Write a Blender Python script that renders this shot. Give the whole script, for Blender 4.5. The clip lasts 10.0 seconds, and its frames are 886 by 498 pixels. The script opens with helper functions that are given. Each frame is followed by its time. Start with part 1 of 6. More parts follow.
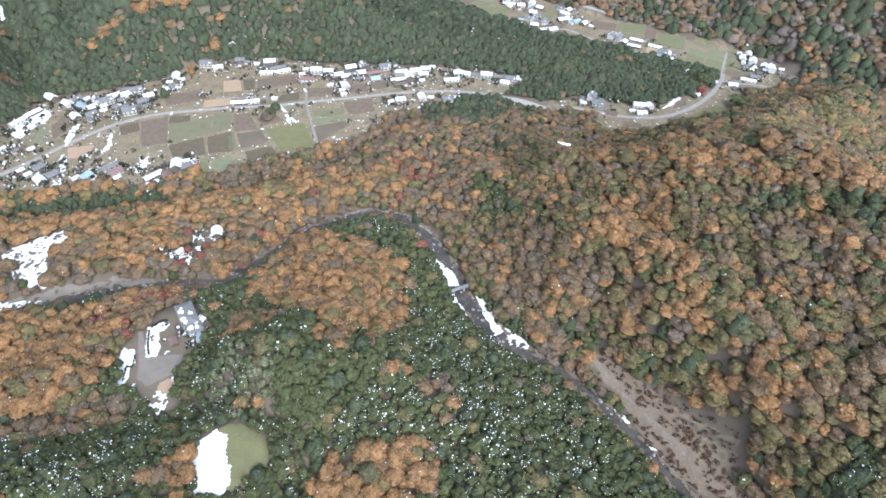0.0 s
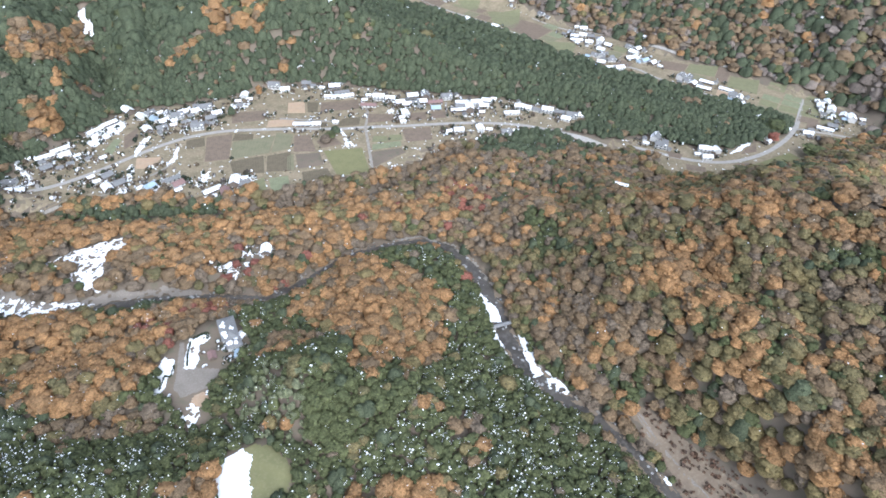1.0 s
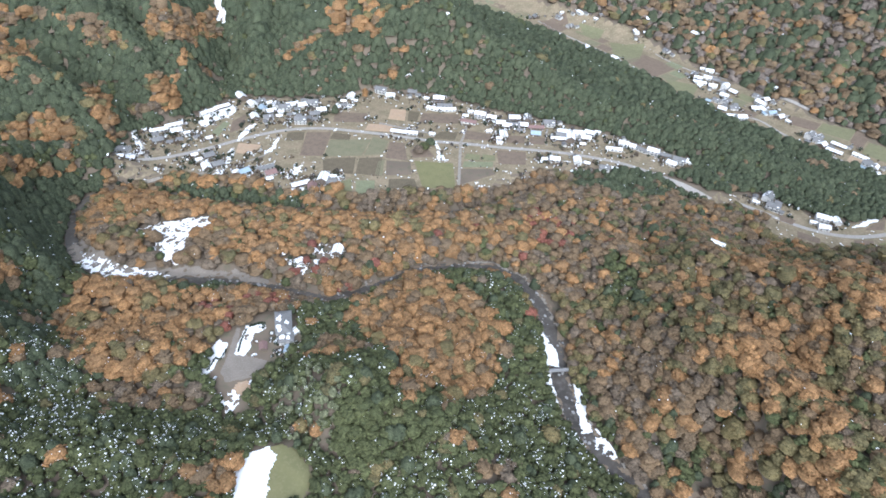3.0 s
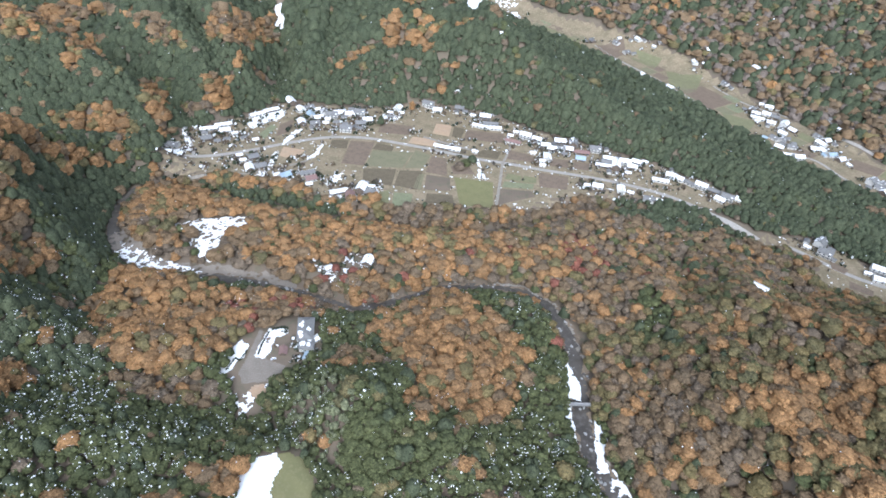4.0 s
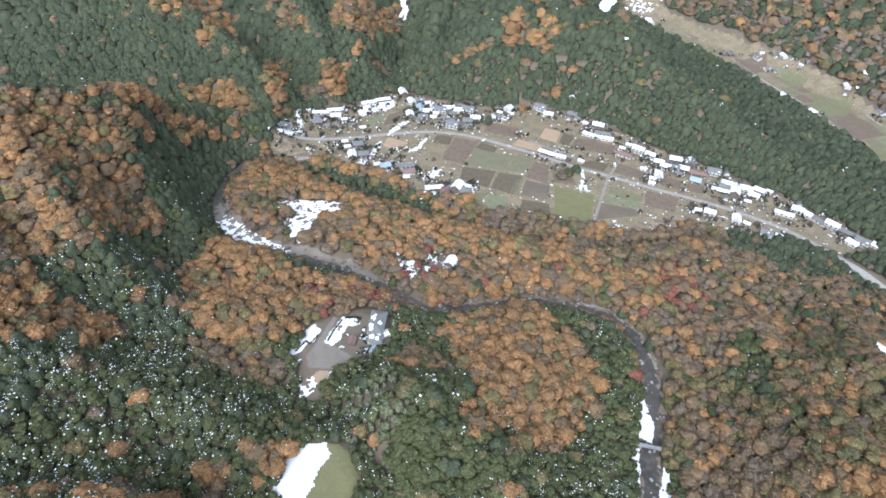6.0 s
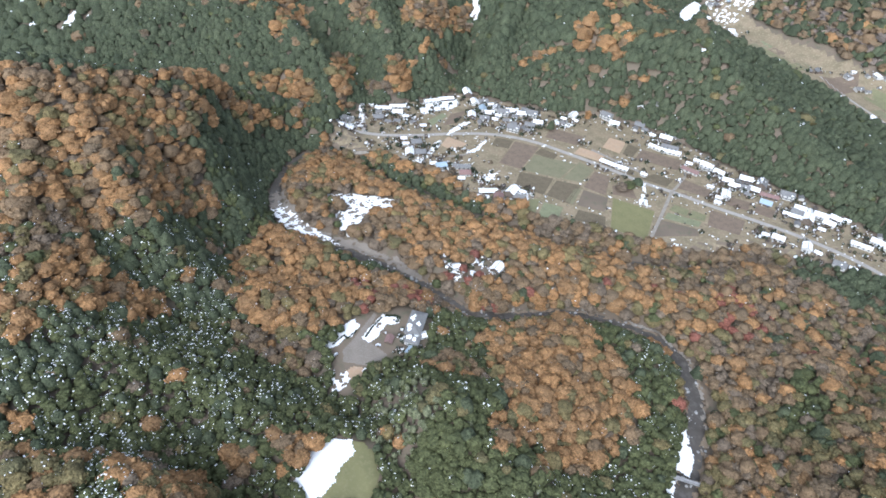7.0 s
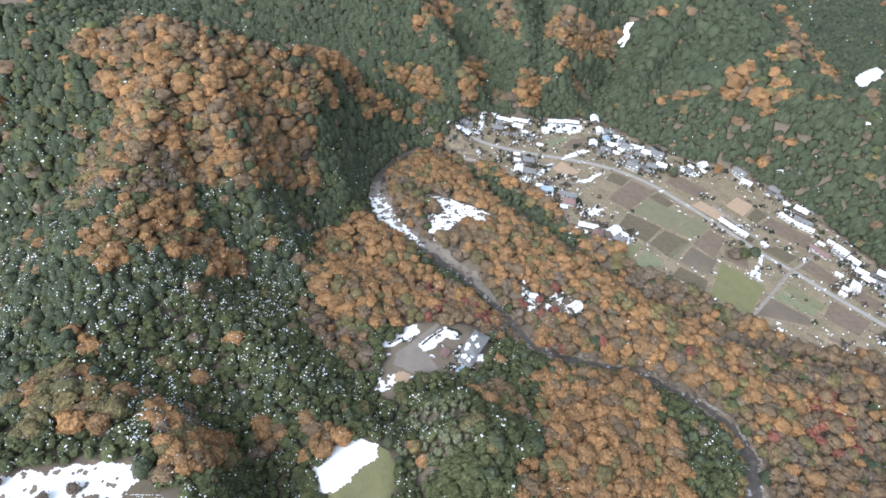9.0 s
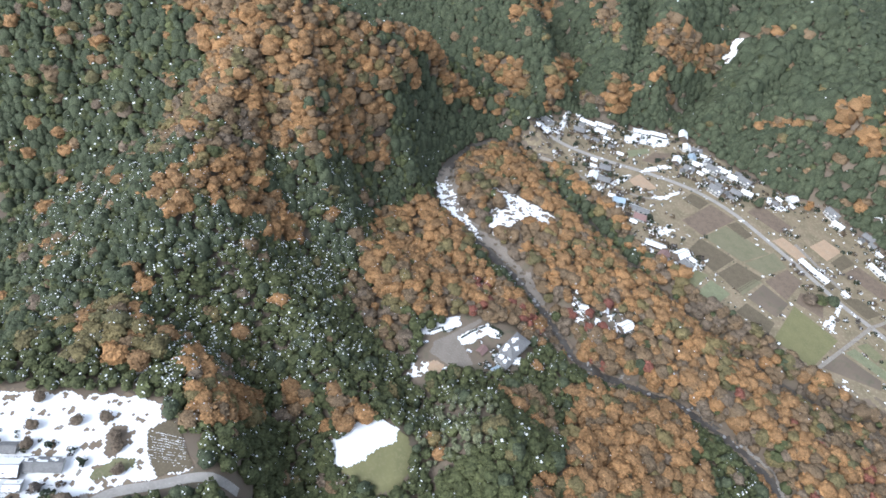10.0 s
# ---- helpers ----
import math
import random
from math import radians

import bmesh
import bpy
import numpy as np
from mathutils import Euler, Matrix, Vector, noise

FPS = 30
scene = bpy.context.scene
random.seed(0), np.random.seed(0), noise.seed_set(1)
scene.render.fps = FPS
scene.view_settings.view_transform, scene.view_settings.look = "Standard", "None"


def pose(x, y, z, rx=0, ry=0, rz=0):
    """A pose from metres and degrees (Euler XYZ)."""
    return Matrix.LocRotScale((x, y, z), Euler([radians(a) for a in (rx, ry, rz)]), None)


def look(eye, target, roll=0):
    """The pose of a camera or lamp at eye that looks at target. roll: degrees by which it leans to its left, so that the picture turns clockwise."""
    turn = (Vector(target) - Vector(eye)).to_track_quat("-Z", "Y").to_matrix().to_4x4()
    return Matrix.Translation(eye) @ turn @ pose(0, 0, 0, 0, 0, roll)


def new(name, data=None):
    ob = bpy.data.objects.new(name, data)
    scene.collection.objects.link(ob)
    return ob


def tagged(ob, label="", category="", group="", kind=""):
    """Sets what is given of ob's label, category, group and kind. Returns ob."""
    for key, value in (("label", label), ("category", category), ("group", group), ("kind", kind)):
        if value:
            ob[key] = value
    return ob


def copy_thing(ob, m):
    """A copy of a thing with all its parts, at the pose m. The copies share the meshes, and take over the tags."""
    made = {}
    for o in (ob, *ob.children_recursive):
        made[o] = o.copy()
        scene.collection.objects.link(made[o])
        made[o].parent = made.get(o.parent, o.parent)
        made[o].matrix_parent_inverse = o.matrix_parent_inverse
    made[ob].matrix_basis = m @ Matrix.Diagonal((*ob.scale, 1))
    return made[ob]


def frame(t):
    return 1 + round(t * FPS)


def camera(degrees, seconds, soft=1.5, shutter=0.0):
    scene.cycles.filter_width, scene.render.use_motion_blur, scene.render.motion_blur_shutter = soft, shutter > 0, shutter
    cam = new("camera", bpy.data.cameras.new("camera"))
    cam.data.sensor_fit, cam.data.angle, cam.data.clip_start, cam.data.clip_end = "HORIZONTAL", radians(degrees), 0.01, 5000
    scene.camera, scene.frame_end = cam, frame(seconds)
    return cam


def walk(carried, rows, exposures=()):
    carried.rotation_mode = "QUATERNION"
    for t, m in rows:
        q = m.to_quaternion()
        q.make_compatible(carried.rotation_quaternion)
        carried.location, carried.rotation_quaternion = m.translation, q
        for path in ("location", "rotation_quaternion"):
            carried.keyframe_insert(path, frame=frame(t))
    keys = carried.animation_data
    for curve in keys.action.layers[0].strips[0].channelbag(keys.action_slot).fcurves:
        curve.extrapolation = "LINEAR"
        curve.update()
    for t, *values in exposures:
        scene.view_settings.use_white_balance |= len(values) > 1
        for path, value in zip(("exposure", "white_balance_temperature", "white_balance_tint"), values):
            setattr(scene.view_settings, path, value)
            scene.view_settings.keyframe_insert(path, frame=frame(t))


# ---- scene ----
cam = camera(71.0, 10.0, soft=1.65)
PATH = [
    (0, (-67.63, -15.58, 394.77), (139.42, 194.45, 124.55), 3.91),
    (0.5, (-61.04, -14.84, 392.68), (134.60, 214.24, 129.53), 4.32),
    (1, (-54.23, -14.09, 391.22), (131.86, 228.24, 133.05), 3.44),
    (1.5, (-47.35, -13.46, 390.09), (128.08, 237.70, 132.90), 3.62),
    (2, (-40.45, -12.35, 388.94), (119.60, 246.10, 128.97), 4.43),
    (2.5, (-33.18, -10.61, 388.25), (113.69, 257.31, 130.08), 4.98),
    (4, (-12.43, -5.56, 386.68), (99.09, 286.80, 137.50), 7.18),
    (4.5, (-5.98, -3.05, 386.15), (87.86, 294.29, 135.59), 7.49),
    (5, (-0.00, 0.00, 386.13), (76.83, 299.78, 132.69), 7.52),
    (5.5, (5.93, 3.27, 386.07), (66.99, 305.15, 130.84), 7.04),
    (7, (24.92, 14.61, 385.61), (29.45, 317.42, 124.30), 6.33),
    (7.5, (30.83, 19.34, 385.66), (15.99, 323.05, 125.77), 7.47),
    (8, (36.40, 24.34, 386.65), (2.75, 325.96, 126.09), 8.59),
    (8.5, (41.51, 29.43, 387.86), (-7.56, 327.63, 125.81), 9.81),
    (9, (46.71, 35.03, 389.15), (-18.31, 325.63, 122.08), 10.54),
    (9.5, (51.37, 40.82, 389.81), (-27.52, 321.54, 116.01), 12.88),
    (10, (55.31, 46.46, 390.70), (-46.68, 313.28, 110.69), 13.98),
]
walk(cam, [(t, look(eye, target, roll)) for t, eye, target, roll in PATH], [(0, 1.2, 5250, 10), (1, 1.21, 5250, 10), (2.5, 1.13, 5250, 10), (4, 1.07, 5250, 10), (5.5, 1.04, 5250, 10), (7.5, 1.03, 5300, 10), (10, 1.03, 5380, 10)])

# ---- light: a bright overcast sky with a weak, wide sun ----
world = bpy.data.worlds.new("overcast")
scene.world = world
world.use_nodes = True
wn, wl = world.node_tree.nodes, world.node_tree.links
sky = wn.new("ShaderNodeTexSky")
sky.sky_type, sky.sun_disc = "NISHITA", False
sky.sun_elevation, sky.sun_rotation = radians(38), radians(200)
sky.air_density, sky.dust_density, sky.ozone_density = 1.0, 4.0, 1.0
pale = wn.new("ShaderNodeHueSaturation")
pale.inputs["Saturation"].default_value = 0.35
wl.new(sky.outputs[0], pale.inputs["Color"])
wl.new(pale.outputs[0], wn["Background"].inputs[0])
wn["Background"].inputs[1].default_value = 0.15
sun = new("sun", bpy.data.lights.new("sun", "SUN"))
sun.data.energy, sun.data.angle, sun.data.color = 0.5, radians(30), (1.0, 0.96, 0.9)
sun.matrix_world = look((0, -0.75, 1.0), (0.25, 0, 0))



# ---- materials ----
def material(name, rough=0.85, spec=0.2):
    m = bpy.data.materials.new(name)
    m.use_nodes = True
    b = m.node_tree.nodes["Principled BSDF"]
    b.inputs["Roughness"].default_value = rough
    b.inputs["Specular IOR Level"].default_value = spec
    return m, m.node_tree.nodes, m.node_tree.links, b


def noise_mix(m, a, b, scale, detail=6, lo=0.35, hi=0.65, coords="Object"):
    """A colour between a and b by noise; a may be a socket."""
    n, l = m.node_tree.nodes, m.node_tree.links
    tc, tex, ramp, mix = n.new("ShaderNodeTexCoord"), n.new("ShaderNodeTexNoise"), n.new("ShaderNodeMapRange"), n.new("ShaderNodeMix")
    tex.inputs["Scale"].default_value, tex.inputs["Detail"].default_value = scale, detail
    ramp.inputs["From Min"].default_value, ramp.inputs["From Max"].default_value = lo, hi
    mix.data_type = "RGBA"
    l.new(tc.outputs[coords], tex.inputs["Vector"])
    l.new(tex.outputs["Fac"], ramp.inputs["Value"])
    l.new(ramp.outputs[0], mix.inputs["Factor"])
    for socket, value in ((mix.inputs[6], a), (mix.inputs[7], b)):
        if isinstance(value, bpy.types.NodeSocket):
            l.new(value, socket)
        else:
            socket.default_value = (*value, 1)
    return mix.outputs[2], tex.outputs["Fac"]


def mottled(name, a, b, scale, c=None, scale2=1.0, rough=0.9, bump=0.3, dist=0.2, spec=0.15, metal=0.0):
    """A surface of two tones at one scale and a third at a finer one, with a fine relief."""
    m, n, l, bs = material(name, rough, spec)
    col, fac = noise_mix(m, a, b, scale)
    if c:
        col, fac = noise_mix(m, col, c, scale2, lo=0.5, hi=0.75)
    l.new(col, bs.inputs["Base Color"])
    bs.inputs["Metallic"].default_value = metal
    if bump:
        bp = n.new("ShaderNodeBump")
        bp.inputs["Strength"].default_value, bp.inputs["Distance"].default_value = bump, dist
        l.new(fac, bp.inputs["Height"])
        l.new(bp.outputs[0], bs.inputs["Normal"])
    return m


def tinted(name, rough=0.8, spec=0.2, vary=0.5):
    """A surface whose base colour is stored piece by piece in the mesh, with a fine mottling."""
    m, n, l, bs = material(name, rough, spec)
    at = n.new("ShaderNodeAttribute")
    at.attribute_name = "tint"
    dark = n.new("ShaderNodeHueSaturation")
    dark.inputs["Value"].default_value = 1 - vary
    l.new(at.outputs["Color"], dark.inputs["Color"])
    mix, fac = noise_mix(m, at.outputs["Color"], (0, 0, 0), 0.9, detail=3, lo=0.4, hi=0.7)
    node = mix.node
    l.new(dark.outputs[0], node.inputs[7])
    l.new(mix, bs.inputs["Base Color"])
    bp = n.new("ShaderNodeBump")
    bp.inputs["Strength"].default_value, bp.inputs["Distance"].default_value = 1.0, 1.0
    l.new(fac, bp.inputs["Height"])
    l.new(bp.outputs[0], bs.inputs["Normal"])
    return m


FOLIAGE = tinted("foliage")
BARK = mottled("bark", (0.09, 0.07, 0.055), (0.16, 0.13, 0.1), 2.0)
LITTER = mottled("forest_floor", (0.15, 0.12, 0.088), (0.19, 0.148, 0.105), 0.03, (0.13, 0.12, 0.078), 0.12, bump=0.6, dist=0.8)
GRASS = mottled("dry_grass", (0.265, 0.21, 0.135), (0.182, 0.148, 0.09), 0.06, (0.33, 0.272, 0.175), 0.35)
RUSSET_SCRUB = mottled("russet_scrub", (0.19, 0.145, 0.1), (0.225, 0.172, 0.118), 0.12, (0.26, 0.21, 0.145), 0.5, bump=0.6, dist=0.6)
LAWN = mottled("lawn", (0.195, 0.182, 0.084), (0.165, 0.157, 0.074), 0.1, (0.22, 0.197, 0.1), 0.6)
SNOW = mottled("snow", (0.9, 0.89, 0.865), (0.84, 0.83, 0.8), 0.2, rough=0.7, bump=0.4, dist=0.3)
WATER = mottled("river_water", (0.055, 0.047, 0.038), (0.1, 0.086, 0.07), 0.05, (0.14, 0.125, 0.105), 0.25, rough=0.35, bump=0.3, dist=0.15, spec=0.3)
GRAVEL = mottled("gravel", (0.3, 0.265, 0.215), (0.23, 0.2, 0.16), 0.3, (0.37, 0.335, 0.285), 1.2)
DRIVE = mottled("trodden_gravel", (0.24, 0.205, 0.165), (0.2, 0.17, 0.135), 0.12, (0.28, 0.245, 0.2), 0.8)
ASPHALT = mottled("worn_asphalt", (0.36, 0.33, 0.285), (0.3, 0.275, 0.24), 0.15, (0.4, 0.37, 0.325), 0.8)
CONCRETE = mottled("concrete", (0.38, 0.37, 0.35), (0.3, 0.29, 0.27), 0.3)
SOIL = mottled("tilled_soil", (0.195, 0.145, 0.103), (0.152, 0.115, 0.082), 0.15, (0.225, 0.175, 0.122), 0.9)
DARK_SOIL = mottled("damp_dark_soil", (0.15, 0.12, 0.078), (0.12, 0.098, 0.064), 0.15, (0.18, 0.15, 0.092), 0.9)
OLIVE = mottled("stubble_field", (0.2, 0.182, 0.11), (0.165, 0.155, 0.09), 0.1, (0.23, 0.205, 0.13), 0.8)
TAN = mottled("bare_orange_earth", (0.42, 0.29, 0.18), (0.36, 0.26, 0.17), 0.15, (0.46, 0.36, 0.25), 0.6)
PALE = mottled("pale_green_crop", (0.215, 0.22, 0.125), (0.17, 0.175, 0.1), 0.15, (0.25, 0.245, 0.155), 0.9)
CROP = mottled("green_crop", (0.2, 0.19, 0.1), (0.165, 0.16, 0.085), 0.12, (0.235, 0.215, 0.13), 0.8)
TILE_ROOF = mottled("grey_roof_tile", (0.2, 0.193, 0.18), (0.15, 0.145, 0.135), 0.6, (0.27, 0.26, 0.245), 2.5, rough=0.6)
BLUE_ROOF = mottled("blue_sheet_roof", (0.34, 0.41, 0.46), (0.28, 0.35, 0.4), 0.5, (0.46, 0.5, 0.53), 2.0, rough=0.45)
RED_ROOF = mottled("rusty_red_roof", (0.24, 0.15, 0.13), (0.19, 0.12, 0.105), 0.6, (0.3, 0.21, 0.18), 2.0, rough=0.6)
PLASTER = mottled("pale_plaster", (0.6, 0.58, 0.53), (0.5, 0.48, 0.43), 0.4, (0.42, 0.39, 0.34), 1.5)
TIMBER = mottled("dark_timber_wall", (0.16, 0.125, 0.095), (0.11, 0.085, 0.065), 0.6, (0.2, 0.165, 0.13), 2.0)
GLASS, _, _, gb = material("window_glass", 0.08, 0.6)
gb.inputs["Base Color"].default_value = (0.05, 0.06, 0.07, 1)
PAINT = mottled("white_car_paint", (0.75, 0.76, 0.77), (0.68, 0.69, 0.7), 0.8, rough=0.3, bump=0.0, spec=0.5)
RUBBER = mottled("black_rubber", (0.03, 0.03, 0.03), (0.045, 0.045, 0.045), 3.0)
STEEL = mottled("weathered_steel", (0.3, 0.3, 0.29), (0.22, 0.21, 0.2), 1.0, (0.25, 0.17, 0.12), 2.0, rough=0.5, metal=0.6)
STONE = mottled("river_stone", (0.34, 0.33, 0.31), (0.25, 0.24, 0.225), 0.6, (0.42, 0.41, 0.39), 2.0)


# ---- terrain: ridges (x, y, crest height, half width), river, flat ground ----
RIDGES = [
    # the western hill, its nose above the road, and its southern and eastern flanks
    [(-640, 330, 140, 260), (-440, 405, 132, 190), (-371, 418, 136, 170), (-300, 455, 145, 165), (-258, 478, 138, 140), (-236, 500, 128, 115), (-218, 545, 104, 100), (-203, 582, 82, 88), (-172, 622, 50, 62), (-145, 640, 34, 48), (-104, 654, 24, 34)],
    [(-300, 440, 130, 150), (-262, 350, 104, 130), (-245, 270, 76, 140), (-190, 170, 58, 130), (-150, 60, 70, 130), (-100, -80, 76, 140)],
    [(-270, 440, 130, 110), (-222, 392, 104, 75), (-180, 360, 54, 58)],
    [(-245, 270, 68, 100), (-130, 262, 36, 90), (-65, 235, 24, 60)],
    [(-120, 352, 18, 50), (-75, 352, 13, 45)],
    # the low hill inside the river bend
    [(40, 262, 34, 70), (115, 285, 20, 60), (140, 345, 8, 50)],
    [(5, 305, 18, 60), (40, 262, 38, 85), (92, 205, 30, 80), (108, 130, 22, 80), (100, 20, 22, 80)],
    # the eastern hill, steep above the river
    [(330, -160, 125, 190), (400, 10, 138, 195), (430, 105, 128, 200), (490, 160, 108, 170), (570, 172, 74, 125), (670, 172, 52, 100), (800, 140, 40, 90)],
    [(300, -90, 80, 95), (298, 20, 82, 95), (298, 100, 80, 95), (305, 145, 72, 85), (312, 190, 66, 80), (318, 240, 46, 70), (324, 290, 26, 60), (330, 335, 22, 50)],
    [(430, 105, 118, 170), (395, 190, 96, 150), (380, 260, 58, 110), (415, 320, 28, 70)],
    # the northern ridge and its spurs
    [(-60, 1180, 190, 300), (120, 1010, 150, 200), (243, 885, 104, 140), (318, 785, 104, 110), (380, 662, 88, 120), (470, 560, 60, 100), (570, 468, 30, 70), (640, 395, 12, 50)],
    [(318, 785, 98, 80), (262, 780, 84, 62), (205, 782, 74, 58), (160, 796, 58, 54), (118, 796, 32, 44)],
    [(243, 885, 98, 90), (185, 862, 82, 70), (125, 850, 56, 60)],
    [(115, 980, 120, 90), (98, 900, 86, 60), (80, 830, 50, 45)],
    [(-30, 1000, 135, 150), (-30, 860, 104, 85), (-25, 800, 62, 60), (0, 778, 34, 36)],
    [(-120, 900, 120, 120), (-66, 800, 74, 55), (-50, 748, 40, 34)],
    [(-480, 900, 170, 230), (-300, 820, 120, 170), (-180, 752, 86, 90), (-122, 716, 50, 45)],
    # the range beyond the far valley
    [(1040, 120, 150, 170), (1055, 380, 170, 190), (1020, 620, 170, 200), (945, 850, 170, 215), (820, 1050, 180, 220), (700, 1300, 200, 260)],
    [(1020, 620, 165, 130), (920, 600, 96, 80), (860, 585, 40, 60)],
    [(945, 850, 165, 130), (860, 800, 100, 80), (800, 775, 45, 60)],
    [(1055, 380, 165, 120), (965, 370, 96, 80), (905, 350, 40, 55)],
]
RIVER = [(520, 400), (470, 440), (415, 485), (378, 495), (345, 495), (312, 490), (280, 478), (230, 474), (150, 492), (60, 530), (-30, 575), (-95, 610), (-135, 610), (-148, 575), (-149, 531), (-139, 499), (-118, 479), (-92, 468), (-40, 444), (-7, 433), (18, 417), (40, 400), (62, 387), (90, 388), (146, 400), (190, 394), (222, 381), (239, 356), (241, 326), (236, 299), (225, 268), (212, 236), (204, 203), (207, 165), (217, 130), (218, 95), (213, 60), (205, 10), (195, -60), (190, -200)]
RIVER_LEVEL = -7.0
BANK = [(243, 128), (241, 100), (240, 70), (236, 36), (228, 12), (212, -30)]
VILLAGE = [(-84, 680, 26), (-45, 684, 48), (0, 688, 74), (60, 695, 90), (150, 668, 98), (230, 662, 98), (320, 622, 92), (400, 568, 70), (480, 498, 60), (530, 425, 50), (575, 355, 46), (620, 305, 40), (760, 310, 44), (860, 310, 50)]

FAR_VALLEY = [(545, 1300, 36), (525, 1225, 48), (505, 1150, 36), (545, 1075, 38), (585, 1005, 46), (630, 925, 52), (668, 855, 58), (704, 731, 62), (730, 620, 62), (760, 540, 60), (795, 450, 56), (835, 340, 52), (865, 280, 38)]


def along(points, x, y):
    """Distance to a polyline and the interpolated further values of its points."""
    best, vals = np.full(np.shape(x), 1e9), None
    for a, b in zip(points[:-1], points[1:]):
        dx, dy = b[0] - a[0], b[1] - a[1]
        s = np.clip(((x - a[0]) * dx + (y - a[1]) * dy) / (dx * dx + dy * dy), 0, 1)
        d = np.hypot(x - a[0] - s * dx, y - a[1] - s * dy)
        v = [p + s * (q - p) for p, q in zip(a[2:], b[2:])]
        vals = v if vals is None else [np.where(d < best, n, o) for n, o in zip(v, vals)]
        best = np.minimum(best, d)
    return best, vals or []


def smooth(e0, e1, v):
    u = np.clip((v - e0) / (e1 - e0), 0, 1)
    return u * u * (3 - 2 * u)


def rough(x, y, scale, seed=0.0):
    """Soft noise from sines, about -1 to 1."""
    x, y = x / scale + seed, y / scale - 1.7 * seed
    return (np.sin(1.7 * x + 1.3 * np.sin(1.1 * y)) * np.cos(1.5 * y + 1.1 * np.sin(1.3 * x)) + 0.5 * np.sin(3.1 * x - 2.3 * y + np.sin(2.2 * y)) * np.cos(2.7 * y + 1.9 * np.sin(2.4 * x))) / 1.3


def height(x, y):
    x, y = np.asarray(x, float), np.asarray(y, float)
    total = np.zeros(np.shape(x))
    for ridge in RIDGES:
        d, (z, w) = along(ridge, x, y)
        u = np.clip(d / w, 0, 1.0)
        total = total + (z * (0.55 * (1 - u) ** 1.2 + 0.45 * (0.5 + 0.5 * np.cos(np.pi * u)))) ** 5
    h = total ** 0.2
    d, (w,) = along(FAR_VALLEY, x, y)
    h = h + np.clip(h / 60, 0, 1) * smooth(0.9, 1.7, d / w) * (7 * rough(x, y, 55) + 3 * rough(x, y, 19, 4.0))
    # the bench with the two small clearings and the snowy farm
    h = h + (22 - h) * (1 - smooth(20, 45, np.hypot(x + 22, (y - 218) * 1.0)))
    h = h + (6 - h) * (1 - smooth(38, 62, np.hypot(x + 18, y - 335)))
    h = h + (62 - h) * (1 - smooth(60, 100, np.hypot((x + 135) * 0.9, y - 108)))
    d, (w,) = along(VILLAGE, x, y)
    h = h * smooth(0.9 * w, 0.9 * w + np.clip(0.5 * w, 20, 42), d)
    d, _ = along(BANK, x, y)
    h = h * smooth(12, 46, d)
    d, _ = along(RIVER, x, y)
    bank = smooth(8, 26 + 0.5 * np.clip(h, 0, 80), d)
    return (RIVER_LEVEL - 2.0) * (1 - bank) + h * bank


# ---- layout of the villages: places of houses, fields, lanes and snow ----
WEST_HOUSES = [(-112, 642, 'ws'), (-26, 651, 'ws'), (-11, 645, 'g'), (-4, 624, 'g'), (-16, 621, 'w'), (12, 604, 'ws'), (21, 601, 'b'), (26, 589, 'ws'), (44, 603, 'gl'), (48, 591, 'r'), (-42, 726, 'wl'), (-59, 718, 'wl'), (-95, 665, 'wl'), (-62, 694, 'g'), (-49, 687, 'gs'), (-29, 703, 'ws'), (-19, 691, 'gs'), (-6, 685, 'ws')]
UPPER_HOUSES = [(45, 779, 'w2'), (56, 758, 'w'), (67, 762, 'g'), (67, 742, 'b'), (75, 733, 'w'), (53, 723, 'w'), (69, 718, 'g'), (85, 747, 'g'), (93, 736, 'g2'), (103, 744, 'w'), (105, 698, 'g2'), (117, 740, 'w'), (130, 740, 'g2'), (137, 721, 'w'), (96, 719, 'gs'), (87, 729, 'ws'), (117, 703, 'gs'), (124, 700, 'gs'), (185, 750, 'w'), (172, 739, 'ws'), (229, 754, 'g2'), (271, 742, 'g'), (285, 753, 'g'), (276, 732, 'gs'), (264, 732, 'gs')]
MID_HOUSES = [(298, 711, 'w2'), (300, 694, 'gl'), (255, 626, 'ws'), (313, 644, 'rl'), (316, 660, 'ws'), (335, 655, 'w2'), (348, 646, 'w'), (353, 630, 'w'), (358, 621, 'w'), (375, 634, 'w2'), (369, 619, 'g'), (333, 594, 'ws'), (329, 584, 'ws'), (329, 614, 'ws'), (380, 617, 'w'), (392, 628, 'g2'), (394, 607, 'rl'), (385, 592, 'b'), (415, 610, 'g2'), (422, 588, 'w'), (408, 573, 'wl'), (423, 568, 'w2'), (439, 575, 'w2'), (445, 565, 'w'), (457, 575, 'w'), (432, 553, 'ws'), (416, 580, 'g')]
EAST_HOUSES = [(465, 531, 'wl'), (486, 540, 'w'), (492, 531, 'w'), (499, 522, 'gl'), (510, 510, 'w2'), (520, 501, 'gl'), (517, 481, 'w'), (528, 482, 'g2'), (365, 534, 'ws'), (377, 530, 'w'), (403, 519, 'w'), (440, 493, 'ws'), (473, 462, 'ws'), (487, 446, 'ws'), (74, 561, 'wl'), (85, 551, 'r'), (100, 562, 'w2'), (108, 555, 'g'), (91, 548, 'gs'), (112, 566, 'ws')]
